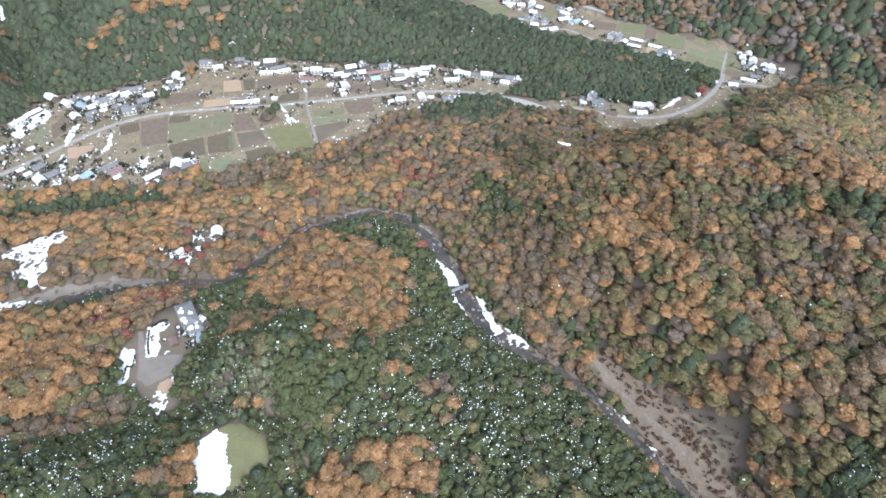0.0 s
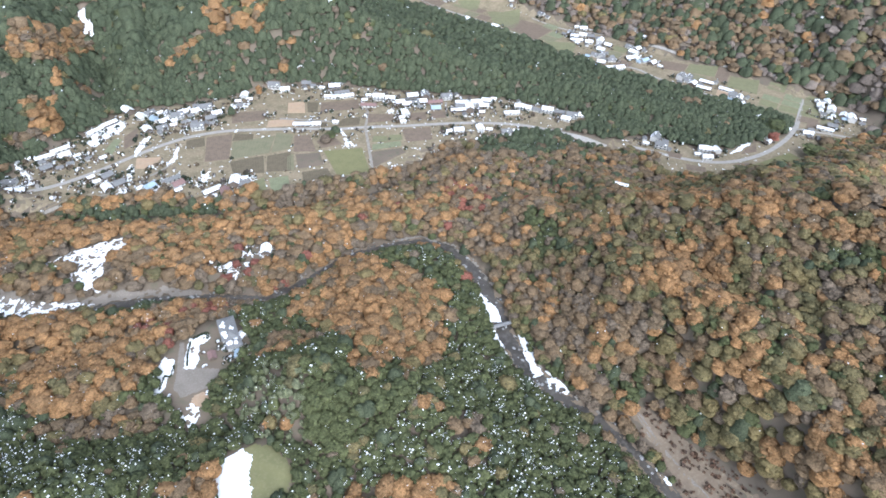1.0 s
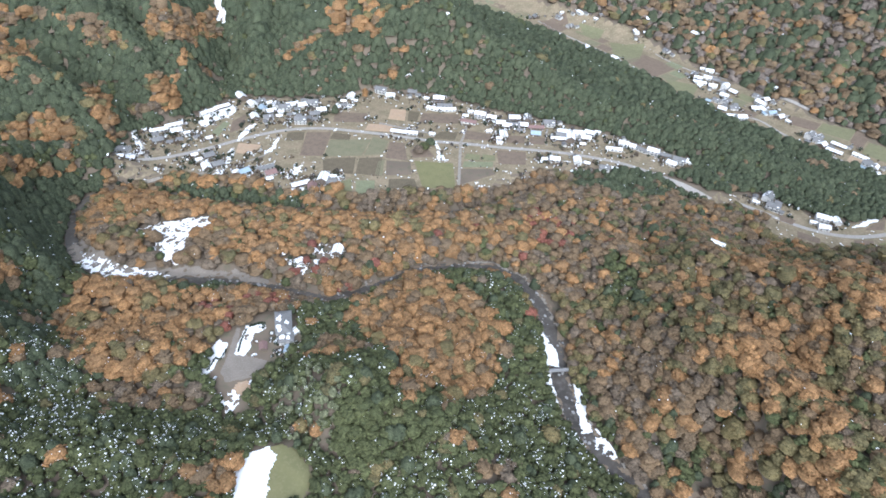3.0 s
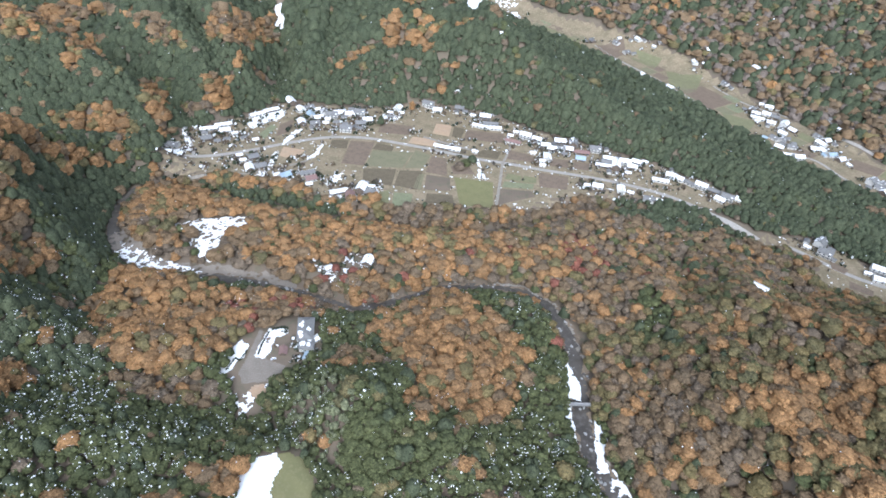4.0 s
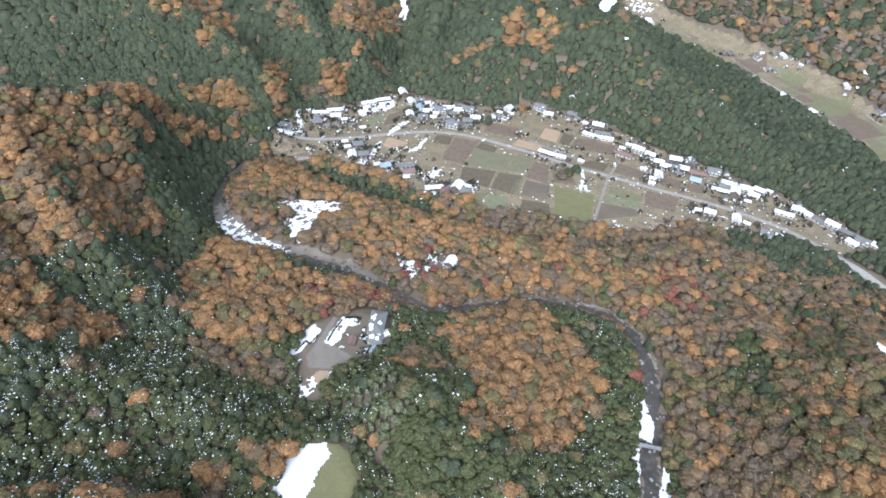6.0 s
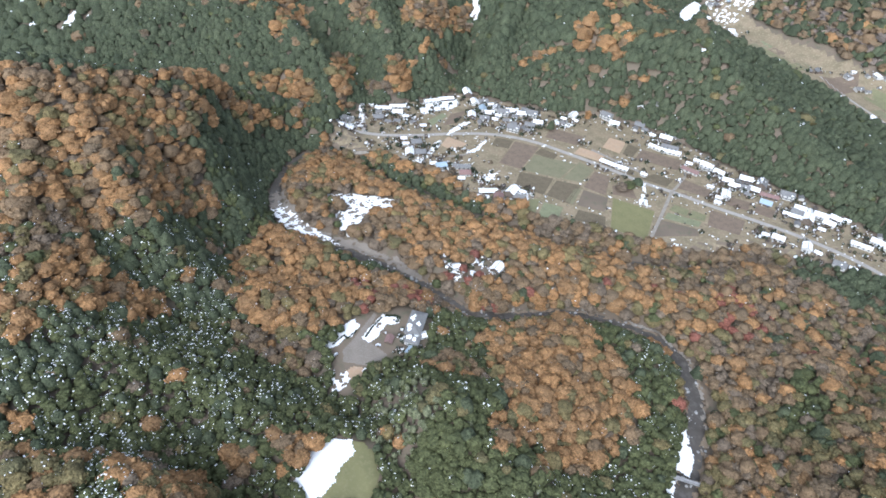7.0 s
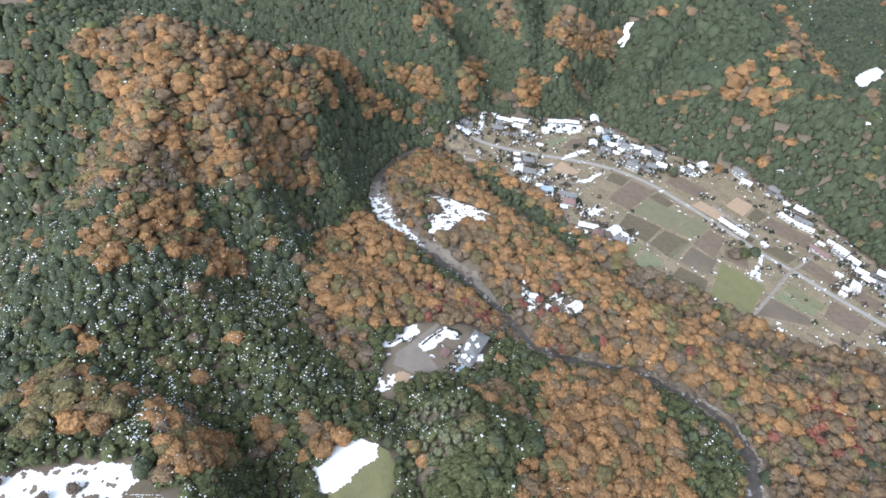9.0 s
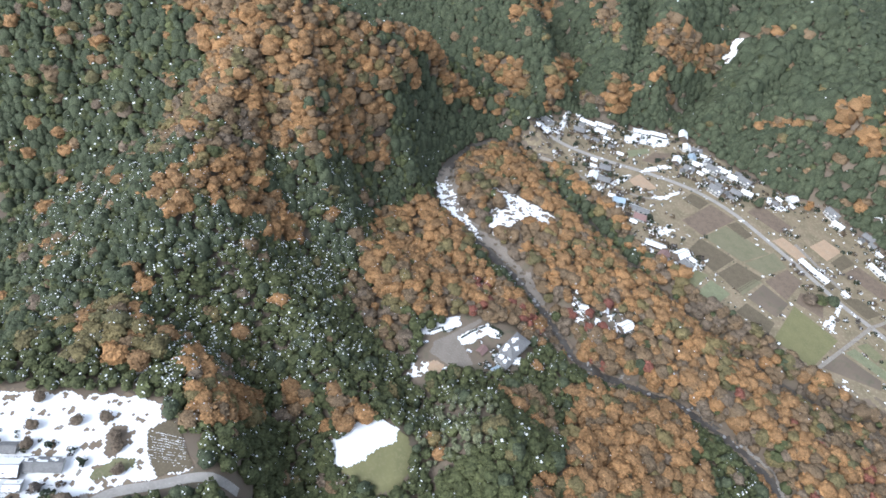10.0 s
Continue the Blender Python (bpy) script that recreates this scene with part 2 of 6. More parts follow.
LOW_HOUSES = [(561, 383, 'ws'), (581, 385, 'g2'), (571, 368, 'g2'), (574, 359, 'gs'), (611, 333, 'w2'), (600, 321, 'w'), (758, 308, 'ws'), (769, 287, 'w'), (703, 302, 'ws'), (860, 321, 'w'), (859, 305, 'w2'), (862, 288, 'w'), (861, 277, 'w2'), (801, 281, 'wl'), (871, 329, 'g'), (834, 282, 'gs'), (763, 280, 'gs')]
FAR_HOUSES = [(537, 948, 'g'), (671, 943, 'w'), (642, 926, 'g'), (701, 911, 'gl'), (727, 847, 'w'), (753, 851, 'w2'), (621, 831, 'w'), (626, 809, 'g'), (636, 793, 'gl'), (641, 782, 'w'), (781, 794, 'wl'), (785, 771, 'w'), (746, 782, 'g'), (723, 670, 'wl'), (748, 680, 'w'), (734, 653, 'w'), (755, 669, 'g'), (751, 644, 'w2'), (733, 632, 'g'), (667, 600, 'wl'), (670, 582, 'b'), (705, 610, 'g'), (693, 586, 'w'), (689, 566, 'wl'), (698, 554, 'w2'), (780, 605, 'g')]
FAR_HOUSES_EAST = [(784, 593, 'w'), (764, 583, 'w2'), (755, 568, 'w'), (759, 556, 'b'), (763, 543, 'w'), (765, 529, 'ws'), (820, 627, 'g'), (822, 609, 'wl'), (827, 592, 'r'), (760, 486, 'g2'), (760, 472, 'g'), (758, 463, 'w'), (781, 455, 'wl'), (760, 445, 'wl'), (785, 424, 'wl'), (773, 403, 'g2'), (759, 397, 'b'), (779, 398, 'w'), (747, 348, 'w'), (713, 603, 'g'), (713, 584, 'g'), (770, 701, 'w'), (735, 697, 'g'), (638, 958, 'g'), (603, 982, 'g'), (722, 674, 'g')]
FIELDS_WEST = [('soil', 107, 674, 137, 666, 112, 613, 86, 621), ('dark', 84, 678, 105, 674, 99, 654, 78, 659), ('grass', 77, 657, 98, 654, 85, 618, 61, 626), ('dark', 138, 664, 158, 652, 151, 639, 129, 650), ('olive', 129, 648, 179, 636, 156, 602, 112, 612), ('olive', 182, 642, 198, 627, 180, 598, 158, 602), ('soil', 198, 625, 215, 616, 204, 577, 180, 590), ('dark', 151, 598, 179, 593, 162, 554, 137, 567), ('tan', 25, 668, 50, 656, 34, 637, 18, 647), ('pale', -2, 700, 16, 724, 23, 719, 4, 688), ('soil', 26, 723, 47, 738, 33, 701, 18, 693)]
FIELDS_EAST = [('lawn', 211, 576, 255, 558, 236, 506, 200, 519), ('green', 279, 574, 294, 566, 288, 554, 270, 563), ('green', 297, 567, 311, 560, 306, 548, 290, 553), ('pale', 268, 558, 303, 547, 297, 537, 261, 547), ('rough', 257, 544, 294, 534, 294, 522, 243, 513), ('soil', 318, 572, 353, 557, 338, 530, 306, 541), ('soil', 302, 627, 329, 610, 323, 593, 289, 607), ('soil', 348, 601, 370, 593, 361, 576, 339, 585), ('soil', 375, 590, 394, 582, 384, 566, 366, 575)]
FIELDS_SOUTH = [('dark', 110, 608, 149, 601, 135, 566, 104, 581), ('green', 109, 555, 131, 559, 123, 529, 112, 538), ('pale', 134, 554, 155, 548, 146, 523, 126, 528), ('rough', 180, 585, 207, 574, 199, 547, 169, 554), ('dark', 170, 547, 199, 539, 196, 522, 163, 528), ('grass', 64, 619, 83, 615, 75, 596, 58, 603), ('olive', 171, 586, 179, 587, 165, 554, 158, 559), ('soil', 214, 598, 236, 610, 239, 577, 212, 581)]
FIELDS_NORTH = [('soil', 263, 685, 311, 668, 300, 644, 251, 662), ('tan', 227, 706, 247, 698, 234, 669, 214, 680), ('dark', 249, 696, 262, 687, 249, 664, 237, 669), ('soil', 154, 716, 194, 701, 183, 678, 144, 690), ('tan', 186, 675, 217, 662, 206, 647, 177, 660), ('grass', 207, 734, 239, 717, 219, 678, 193, 692), ('dark', 267, 632, 291, 625, 278, 607, 251, 619), ('dark', 222, 644, 247, 633, 239, 624, 215, 637)]
FIELDS_LOW = [('lawn', 638, 282, 706, 274, 698, 241, 640, 231), ('grass', 553, 318, 572, 300, 559, 291, 541, 308), ('soil', 567, 327, 582, 308, 573, 301, 558, 318), ('soil', 618, 295, 640, 287, 629, 278, 604, 284), ('soil', 571, 359, 582, 342, 571, 337, 563, 348), ('soil', 663, 309, 688, 310, 670, 297, 646, 304), ('soil', 806, 307, 821, 286, 807, 280, 787, 300)]
FIELDS_FAR = [('green', 676, 850, 729, 819, 686, 772, 646, 791), ('soil', 656, 773, 706, 789, 729, 728, 664, 705), ('soil', 601, 967, 655, 965, 643, 926, 596, 899), ('green', 662, 927, 689, 885, 658, 857, 640, 904), ('green', 676, 697, 718, 663, 684, 637, 667, 657), ('green', 817, 514, 851, 483, 811, 462, 787, 499), ('green', 837, 452, 862, 418, 816, 392, 798, 433), ('soil', 851, 483, 849, 460, 804, 438, 810, 461), ('soil', 790, 544, 814, 512, 785, 499, 760, 529), ('tan', 788, 438, 789, 417, 762, 404, 760, 424)]
LANE_SIDE = [(282, 599), (258, 547), (238, 505)]
LANE_NORTH = [(282, 599), (293, 613), (312, 644), (336, 653), (352, 642)]
LANE_GULLY = [(-74, 657), (-80, 691), (-87, 722), (-96, 749)]
LANE_LOWER = [(-108, 622), (-72, 619), (-39, 613), (-12, 613), (17, 622), (43, 628), (60, 643), (72, 671)]
LANE_TEMPLE = [(86, 685), (97, 714), (103, 729)]
LANE_HAMLET = [(386, 565), (398, 587), (409, 602)]
LANE_FARM = [(252, 633), (243, 639), (200, 672)]
LANE_FAR = [(601, 967), (612, 897), (632, 838), (642, 802), (664, 708), (659, 635), (663, 614), (687, 568), (729, 554), (728, 504), (744, 453), (756, 417)]
LANE_FAR_NORTH = [(690, 835), (727, 819), (729, 759), (744, 707), (785, 671), (808, 620), (812, 577), (833, 530), (853, 477), (880, 407)]
LANE_CROSS = [(770, 303), (822, 328), (863, 349)]
LANE_EAST = [(770, 303), (792, 279), (814, 250), (832, 220)]
SNOW_TERRACE = [(-15, 729), (-4, 746), (14, 758), (33, 767), (37, 749), (23, 733), (5, 726), (-9, 714)]
SNOW_STRIP = [(160, 742), (173, 732), (187, 730), (173, 716), (160, 724)]
SNOW_LANE = [(247, 609), (255, 611), (249, 583), (251, 565), (237, 566), (247, 590)]
SNOW_SLOPE = [(-130.9, 689.9), (-120.3, 693.2), (-105.7, 699.6), (-99.2, 684.4), (-109.5, 677.1), (-120.2, 682.8)]
SNOW_GULLY = [(-98, 671), (-84, 682), (-89, 713), (-84, 727), (-80, 698), (-77, 671), (-92, 658)]
SNOW_EDGE = [(20, 667), (31, 690), (47, 712), (53, 708), (37, 683)]
SNOW_BANK = [(49, 639), (58, 648), (72, 671), (74, 666), (62, 642), (50, 630)]
SNOW_SOUTH = [(-12, 608), (1, 626), (16, 658), (21, 655), (8, 623), (-7, 591)]
SNOW_YARD = [(61, 578), (73, 601), (90, 606), (80, 585), (66, 570)]
SNOW_PATH = [(111, 547), (120, 574), (126, 582), (122, 563), (113, 545)]
SNOW_HEAP = [(254, 509), (270, 516), (273, 502), (259, 495)]
SNOW_LOW = [(630, 312), (667, 318), (698, 323), (690, 314), (652, 308)]
SNOW_DITCH = [(540, 360), (544, 352), (533, 337), (521, 333), (533, 349)]
SNOW_MEADOW = [(630, 293), (620, 278), (619, 256), (623, 236), (614, 236), (607, 260), (610, 280)]
LODGE_SNOW = [(-57.0, 324.8), (-42.5, 349.7), (-35.8, 355.8), (-29.4, 350.8), (-32.3, 341.1), (-43.3, 327.3), (-52.5, 320.4)]
LODGE_HEDGE_BED = [(-26.6, 337.8), (-22.3, 348.4), (-13.5, 365.8), (0.2, 363.3), (2.4, 357.8), (-9.0, 351.5), (-14.8, 336.3), (-20.5, 332.1)]
LODGE_SAND = [(-33.7, 304.7), (-31.0, 308.9), (-24.1, 311.0), (-18.6, 307.9), (-14.5, 302.2), (-22.1, 296.8), (-30.0, 296.5)]
LODGE_SLUSH = [(-43.0, 292.1), (-41.4, 300.7), (-32.5, 304.9), (-28.2, 295.6), (-33.5, 286.8), (-40.5, 283.1)]
LODGE_DRIVE = [(-39.7, 323.5), (-31.6, 339.1), (-21.4, 365.9), (-17.1, 363.4), (-24.4, 339.1), (-13.5, 330.0), (-3.4, 323.5), (-12.6, 309.1), (-37.3, 311.7)]
LODGE_PLACES = [('main', 15, 354), ('shed', -4.5, 337), ('blue', 13, 327.5), ('car_a', -19.5, 305.7), ('car_b', -15.5, 303.7), ('car_c', -24.2, 293.9), ('car_d', -43.5, 317.7), ('van', -12.5, 331.2), ('hut', 22, 345)]
FARM_SNOW = [(-201, 92), (-197, 108), (-185, 115), (-173, 123), (-160, 134), (-142, 145), (-124, 151), (-115, 147), (-107, 147), (-101, 143), (-83, 134), (-90, 124), (-108, 106), (-116, 93), (-133, 81), (-157, 64)]
FARM_GARDEN = [(-115, 131), (-119, 136), (-115, 147), (-107, 148), (-99, 142), (-83, 134), (-94, 121), (-103, 122)]
FARM_EARTH = [(-134, 121), (-135, 126), (-130, 132), (-124, 130), (-120, 123), (-119, 116), (-126, 113)]
FARM_GRASS = [(-119, 101), (-123, 106), (-120, 112), (-120, 115), (-112, 122), (-107, 119), (-110, 112), (-113, 106)]
FARM_TRACK = [(-206, 101), (-191, 113), (-177, 113)]
FARM_LANE = [(-165, 112), (-156, 113), (-147, 110), (-136, 105), (-124, 98), (-112, 93)]
FARM_ROAD = [(-110, 94), (-106, 104), (-91, 118), (-79, 133), (-62, 142)]
FARM_PLACES = [('w', -154, 83), ('gl', -143, 93), ('ws', -144, 79), ('gs', -163, 90)]
RIVER_SNOW_WEST = [(201.9, 252.5), (208.5, 249.1), (200.3, 221.2), (195.0, 207.4), (185.6, 209.2), (188.4, 220.1), (199.7, 239.8)]
RIVER_SNOW_MID = [(215.2, 289.1), (224.6, 291.7), (225.8, 275.8), (224.0, 260.1), (219.5, 249.4), (209.3, 255.3), (209.6, 269.5)]
RIVER_SNOW_EAST = [(220.8, 234.1), (223.2, 224.9), (220.4, 210.7), (213.0, 201.4), (211.4, 187.7), (200.4, 188.6), (209.7, 209.6)]
RIVER_SNOW_TIP = [(214, 191), (217, 185), (217, 164), (211, 163), (204, 174)]
RIVER_SNOW_BEND = [(-139, 501), (-127, 496), (-102, 475), (-95, 470), (-107, 467), (-125, 477), (-135, 490)]
RIVER_SNOW_DOWN = [(225, 90), (224, 81), (222, 65), (218, 66), (219, 80)]
RIVER_SNOW_DOWN_B = [(215, 48), (217, 42), (216, 38), (212, 43)]
BRIDGE_ENDS = [(198, 250), (228, 242)]
TRACK = [(241, 127), (239, 100), (237, 72), (228, 36), (219, 12), (208, -8)]
BANK_MEADOW = [(236, 120), (254, 121), (254, 95), (256, 69), (257, 35), (254, 2), (234, -14), (225, -27), (199, -4), (209, 29), (222, 62), (230, 91)]
SNOW_HEAD = [(474, 1281), (494, 1282), (511, 1245), (496, 1221), (478, 1252)]
SNOW_HEAD_LOW = [(411, 1144), (443, 1226), (467, 1246), (479, 1216), (449, 1166), (427, 1129)]
SNOW_CREST = [(306.3, 767.1), (326.6, 756.4), (325.9, 752.1), (309.2, 763.0)]
SNOW_CREST_LOW = [(397, 1022), (408, 1019), (431, 1019), (423, 999), (401, 999)]
SNOW_VALE = [(-526, 749), (-508, 756), (-498, 762), (-493, 758), (-503, 746), (-519, 748)]
SNOW_VALE_UPPER = [(-467, 750), (-457, 761), (-449, 768), (-447, 757), (-454, 745), (-462, 745)]
SNOW_VALE_TOP = [(-440, 760), (-435, 768), (-423, 764), (-427, 756), (-433, 750)]
SNOW_RAVINE = [(40.3, 913.9), (37.6, 930.7), (42.3, 946.2), (52.7, 947.1), (56.3, 924.0), (53.1, 908.4)]
HEAD_HOUSES = [(450, 1143, 'w'), (473, 1171, 'w'), (450, 1116, 'ws'), (507, 1285, 'w2'), (520, 1259, 'w'), (525, 1233, 'w'), (537, 1218, 'w2'), (545, 1245, 'w'), (570, 1215, 'w'), (558, 1190, 'w2'), (528, 1203, 'ws'), (503, 1122, 'w'), (543, 996, 'w2'), (501, 1220, 'w'), (489, 1214, 'g'), (517, 1302, 'w'), (534, 1276, 'w'), (431, 1097, 'ws'), (520, 1229, 'g'), (549, 1213, 'g'), (563, 1221, 'g')]


# ---- mesh helpers ----
def mesh_object(name, verts, faces, mats, parent=None, tint=None, slot=None, soft=False):
    """One mesh object from arrays; faces is an array of n-gons of one size."""
    verts, faces = np.asarray(verts, np.float32), np.asarray(faces, np.int32)
    me = bpy.data.meshes.new(name)
    me.vertices.add(len(verts))
    me.vertices.foreach_set("co", verts.ravel())
    k = faces.shape[1]
    me.loops.add(faces.size)
    me.loops.foreach_set("vertex_index", faces.ravel())
    me.polygons.add(len(faces))
    me.polygons.foreach_set("loop_start", np.arange(0, faces.size, k, dtype=np.int32))
    for m in (mats if isinstance(mats, (list, tuple)) else [mats]):
        me.materials.append(m)
    if slot is not None:
        me.polygons.foreach_set("material_index", np.asarray(slot, np.int32))
    if soft:
        me.polygons.foreach_set("use_smooth", np.ones(len(faces), bool))
    if tint is not None:
        at = me.attributes.new("tint", "FLOAT_COLOR", "POINT")
        at.data.foreach_set("color", np.asarray(tint, np.float32).ravel())
    me.update(calc_edges=True)
    ob = new(name, me)
    if parent:
        ob.parent = parent
    return ob


def part(name, bm, mat, parent, label=""):
    """Links a bmesh as one mesh object under a thing or a part."""
    me = bpy.data.meshes.new(name)
    bm.to_mesh(me)
    bm.free()
    me.materials.append(mat)
    ob = new(name, me)
    ob.parent = parent
    return tagged(ob, label)


def thing(name, x, y, z, turn=0.0, label="", category="", group=""):
    ob = new(name)
    ob.matrix_basis = pose(x, y, z, 0, 0, turn)
    return tagged(ob, label, category, group)


def inside(poly, x, y):
    res = np.zeros(np.shape(x), bool)
    for (ax, ay), (bx, by) in zip(poly, poly[1:] + poly[:1]):
        res ^= ((ay > y) != (by > y)) & (x < (bx - ax) * (y - ay) / (by - ay + 1e-9) + ax)
    return res


def ribbon(name, line, half, lift, mat, step=4.0, kind="structure", label="", category="", crown=0.0):
    """A strip of ground along a polyline, rounded at its corners and laid on the terrain."""
    p = np.array(line, float)
    for _ in range(2):
        q = np.empty((2 * len(p) - 2, 2))
        q[0::2], q[1::2] = 0.75 * p[:-1] + 0.25 * p[1:], 0.25 * p[:-1] + 0.75 * p[1:]
        p = np.vstack([p[:1], q, p[-1:]])
    s = np.r_[0, np.cumsum(np.hypot(*np.diff(p, axis=0).T))]
    u = np.linspace(0, s[-1], max(3, int(s[-1] / step)))
    c = np.stack([np.interp(u, s, p[:, 0]), np.interp(u, s, p[:, 1])], 1)
    t = np.gradient(c, axis=0)
    t /= np.hypot(*t.T)[:, None]
    nrm = np.stack([-t[:, 1], t[:, 0]], 1)
    hw = half if np.ndim(half) == 0 else np.interp(u / s[-1], np.linspace(0, 1, len(half)), half)
    hw = np.broadcast_to(hw, u.shape)
    across = np.linspace(-1, 1, 5)
    v = c[:, None] + nrm[:, None] * (across[None, :, None] * hw[:, None, None])
    z = height(v[..., 0], v[..., 1]) + lift if lift is not None else np.full(v.shape[:2], RIVER_LEVEL)
    v3 = np.concatenate([v, z[..., None]], 2).reshape(-1, 3)
    i = np.arange(len(c) - 1)[:, None] * 5 + np.arange(4)[None]
    f = np.stack([i, i + 1, i + 6, i + 5], -1).reshape(-1, 4)[:, ::-1]
    return tagged(mesh_object(name, v3, f, mat), label, category, "", kind)


def patch(name, poly, lift, mat, cell=3.0, ragged=0.0, label="", category="", kind="structure", seed=0.0, cover=9.0):
    """A sheet on the terrain inside a polygon, whose edge and holes follow a noise when ragged."""
    xs, ys = [q[0] for q in poly], [q[1] for q in poly]
    gx, gy = np.meshgrid(np.arange(min(xs) - 4, max(xs) + 4, cell), np.arange(min(ys) - 4, max(ys) + 4, cell))
    rng = np.random.default_rng(int(abs(seed) * 10) + 3)
    jx, jy = gx + rng.uniform(-0.3, 0.3, gx.shape) * cell, gy + rng.uniform(-0.3, 0.3, gx.shape) * cell
    keep = inside(poly, jx + ragged * rough(jx, jy, 5, seed), jy + ragged * rough(jx, jy, 6, seed + 3))
    keep &= rough(jx, jy, 4.5, seed + 7) + 0.6 * rough(jx, jy, 1.7, seed) < cover
    z = height(jx, jy) + lift
    idx = np.arange(gx.size).reshape(gx.shape)
    ok = keep[:-1, :-1] & keep[1:, :-1] & keep[:-1, 1:] & keep[1:, 1:]
    f = np.stack([idx[:-1, :-1], idx[:-1, 1:], idx[1:, 1:], idx[1:, :-1]], -1)[ok]
    used, inv = np.unique(f, return_inverse=True)
    v = np.stack([jx.ravel(), jy.ravel(), z.ravel()], 1)[used]
    return tagged(mesh_object(name, v, inv.reshape(-1, 4), mat), label, category, "", kind)


# ---- ground ----
def spread(lo, hi, cell, end):
    mid = np.arange(lo, hi + cell, cell)
    grow = cell * np.cumsum(1.25 ** np.arange(1, 25))
    return np.r_[(lo - grow[grow < end])[::-1], mid, hi + cell + grow[grow < end]]


gx, gy = np.meshgrid(spread(-480, 960, 6, 3200), spread(-120, 1320, 6, 3200))
idx = np.arange(gx.size).reshape(gx.shape)
quads = np.stack([idx[:-1, :-1], idx[:-1, 1:], idx[1:, 1:], idx[1:, :-1]], -1).reshape(-1, 4)
ground = mesh_object("ground", np.stack([gx, gy, height(gx, gy)], -1).reshape(-1, 3), quads, LITTER)
ground.data.polygons.foreach_set("use_smooth", np.ones(len(quads), bool))
tagged(ground, "hilly valley floor covered with brown leaf litter", "ground", kind="structure")

VILLAGE_POLY = [(-108, 664), (-106, 690), (-94, 706), (-84, 722), (-58, 728), (-22, 750), (45, 790), (100, 772), (159, 758), (214, 762), (261, 750), (317, 717), (360, 672), (423, 622), (472, 578), (512, 535), (547, 488), (541, 463), (500, 462), (448, 486), (381, 510), (339, 511), (282, 494), (240, 498), (193, 511), (163, 519), (127, 524), (106, 540), (58, 550), (24, 580), (-12, 596), (-48, 614), (-108, 622)]
EAST_POLY = [(523, 420), (583, 393), (620, 329), (676, 315), (764, 300), (800, 330), (880, 344), (880, 254), (815, 240), (762, 262), (665, 226), (609, 240), (522, 328), (548, 357), (512, 410)]
CLEARING = [(-46, 200), (-44, 222), (-30, 236), (-10, 238), (2, 228), (6, 206), (-4, 194), (-30, 192)]
LODGE_YARD = [(-52, 322), (-40, 345), (-25, 362), (2, 372), (26, 370), (26, 330), (0, 316), (-20, 305), (-28, 282), (-44, 282), (-40, 305)]
FARM_POLY = [(-225, 88), (-200, 110), (-173, 125), (-142, 147), (-124, 153), (-101, 145), (-80, 135), (-90, 120), (-112, 96), (-130, 78), (-160, 58), (-225, 60)]
SNOWFIELD = [(-95.7, 517.9), (-91.0, 528.7), (-71.9, 534.2), (-34.5, 533.2), (-20.8, 529.3), (-24.6, 512.3), (-38.6, 502.0), (-50.1, 490.4), (-57.5, 469.2), (-70.3, 475.8), (-70.2, 495.1), (-67.2, 507.1), (-76.6, 519.0)]
MAPLE_YARD = [(28, 447), (52, 440), (75, 455), (95, 440), (80, 422), (45, 415)]
MEADOW = BANK_MEADOW
SHINGLE = [(-156, 525), (-129, 476), (-109, 465), (-80, 458), (-52, 454), (-27, 444), (14, 421), (17, 427), (-8, 447), (-38, 460), (-64, 470), (-95, 480), (-113, 495), (-138, 538)]
WOOD_GAP = [(-162, 157), (-155, 161), (-147, 168), (-143, 162), (-143, 153), (-152, 151)]
SNOW_TAIL = [(-85, 505), (-73, 486), (-59, 476), (-46, 483), (-61, 500), (-74, 503)]
patch("meadow", VILLAGE_POLY, 0.06, GRASS, 6, 3, "dry winter grass around the village fields", "grass")
patch("meadow", EAST_POLY, 0.06, GRASS, 6, 3, "dry winter grass along the lower road", "grass", seed=2)
patch("meadow", MEADOW, 0.3, RUSSET_SCRUB, 3, 3, "russet dead scrub on the river bank", "grass", seed=3)
patch("meadow", [(249, 45), (258, 28), (250, 6), (238, 1), (230, 13), (236, 31)], 0.4, GRASS, 1.5, 2.5, "pale dry grass beside the river track", "grass", seed=8, cover=0.9)
fv = np.array(FAR_VALLEY, float)
tang = np.gradient(fv[:, :2], axis=0)
tang /= np.hypot(*tang.T)[:, None]
side = np.stack([-tang[:, 1], tang[:, 0]], 1) * fv[:, 2:]
FAR_POLY = [tuple(q) for q in np.vstack([fv[:, :2] + side, (fv[:, :2] - side)[::-1]])]
patch("meadow", FAR_POLY, 0.1, GRASS, 8, 5, "pale fields on the far valley floor", "grass", seed=4)
ribbon("river", RIVER, [2.5, 2.5, 2.5, 2.5, 4.5, 6.5, 5, 4, 5, 6.5, 8, 7.5, 5.5, 5], None, WATER, label="dark shallow river winding between wooded banks", category="river")
ROAD = [(-118, 672), (-73, 654), (-23, 660), (30, 676), (80, 686), (128, 679), (167, 659), (213, 635), (256, 608), (282, 599), (319, 579), (369, 557), (411, 536), (461, 500), (491, 457), (529, 405), (555, 368), (575, 332), (612, 300), (669, 288), (728, 293), (777, 306), (856, 345)]
ribbon("road", ROAD, 2.9, 0.16, ASPHALT, label="grey asphalt valley road past the village", category="road")


# ---- woods ----
rng = np.random.default_rng(7)


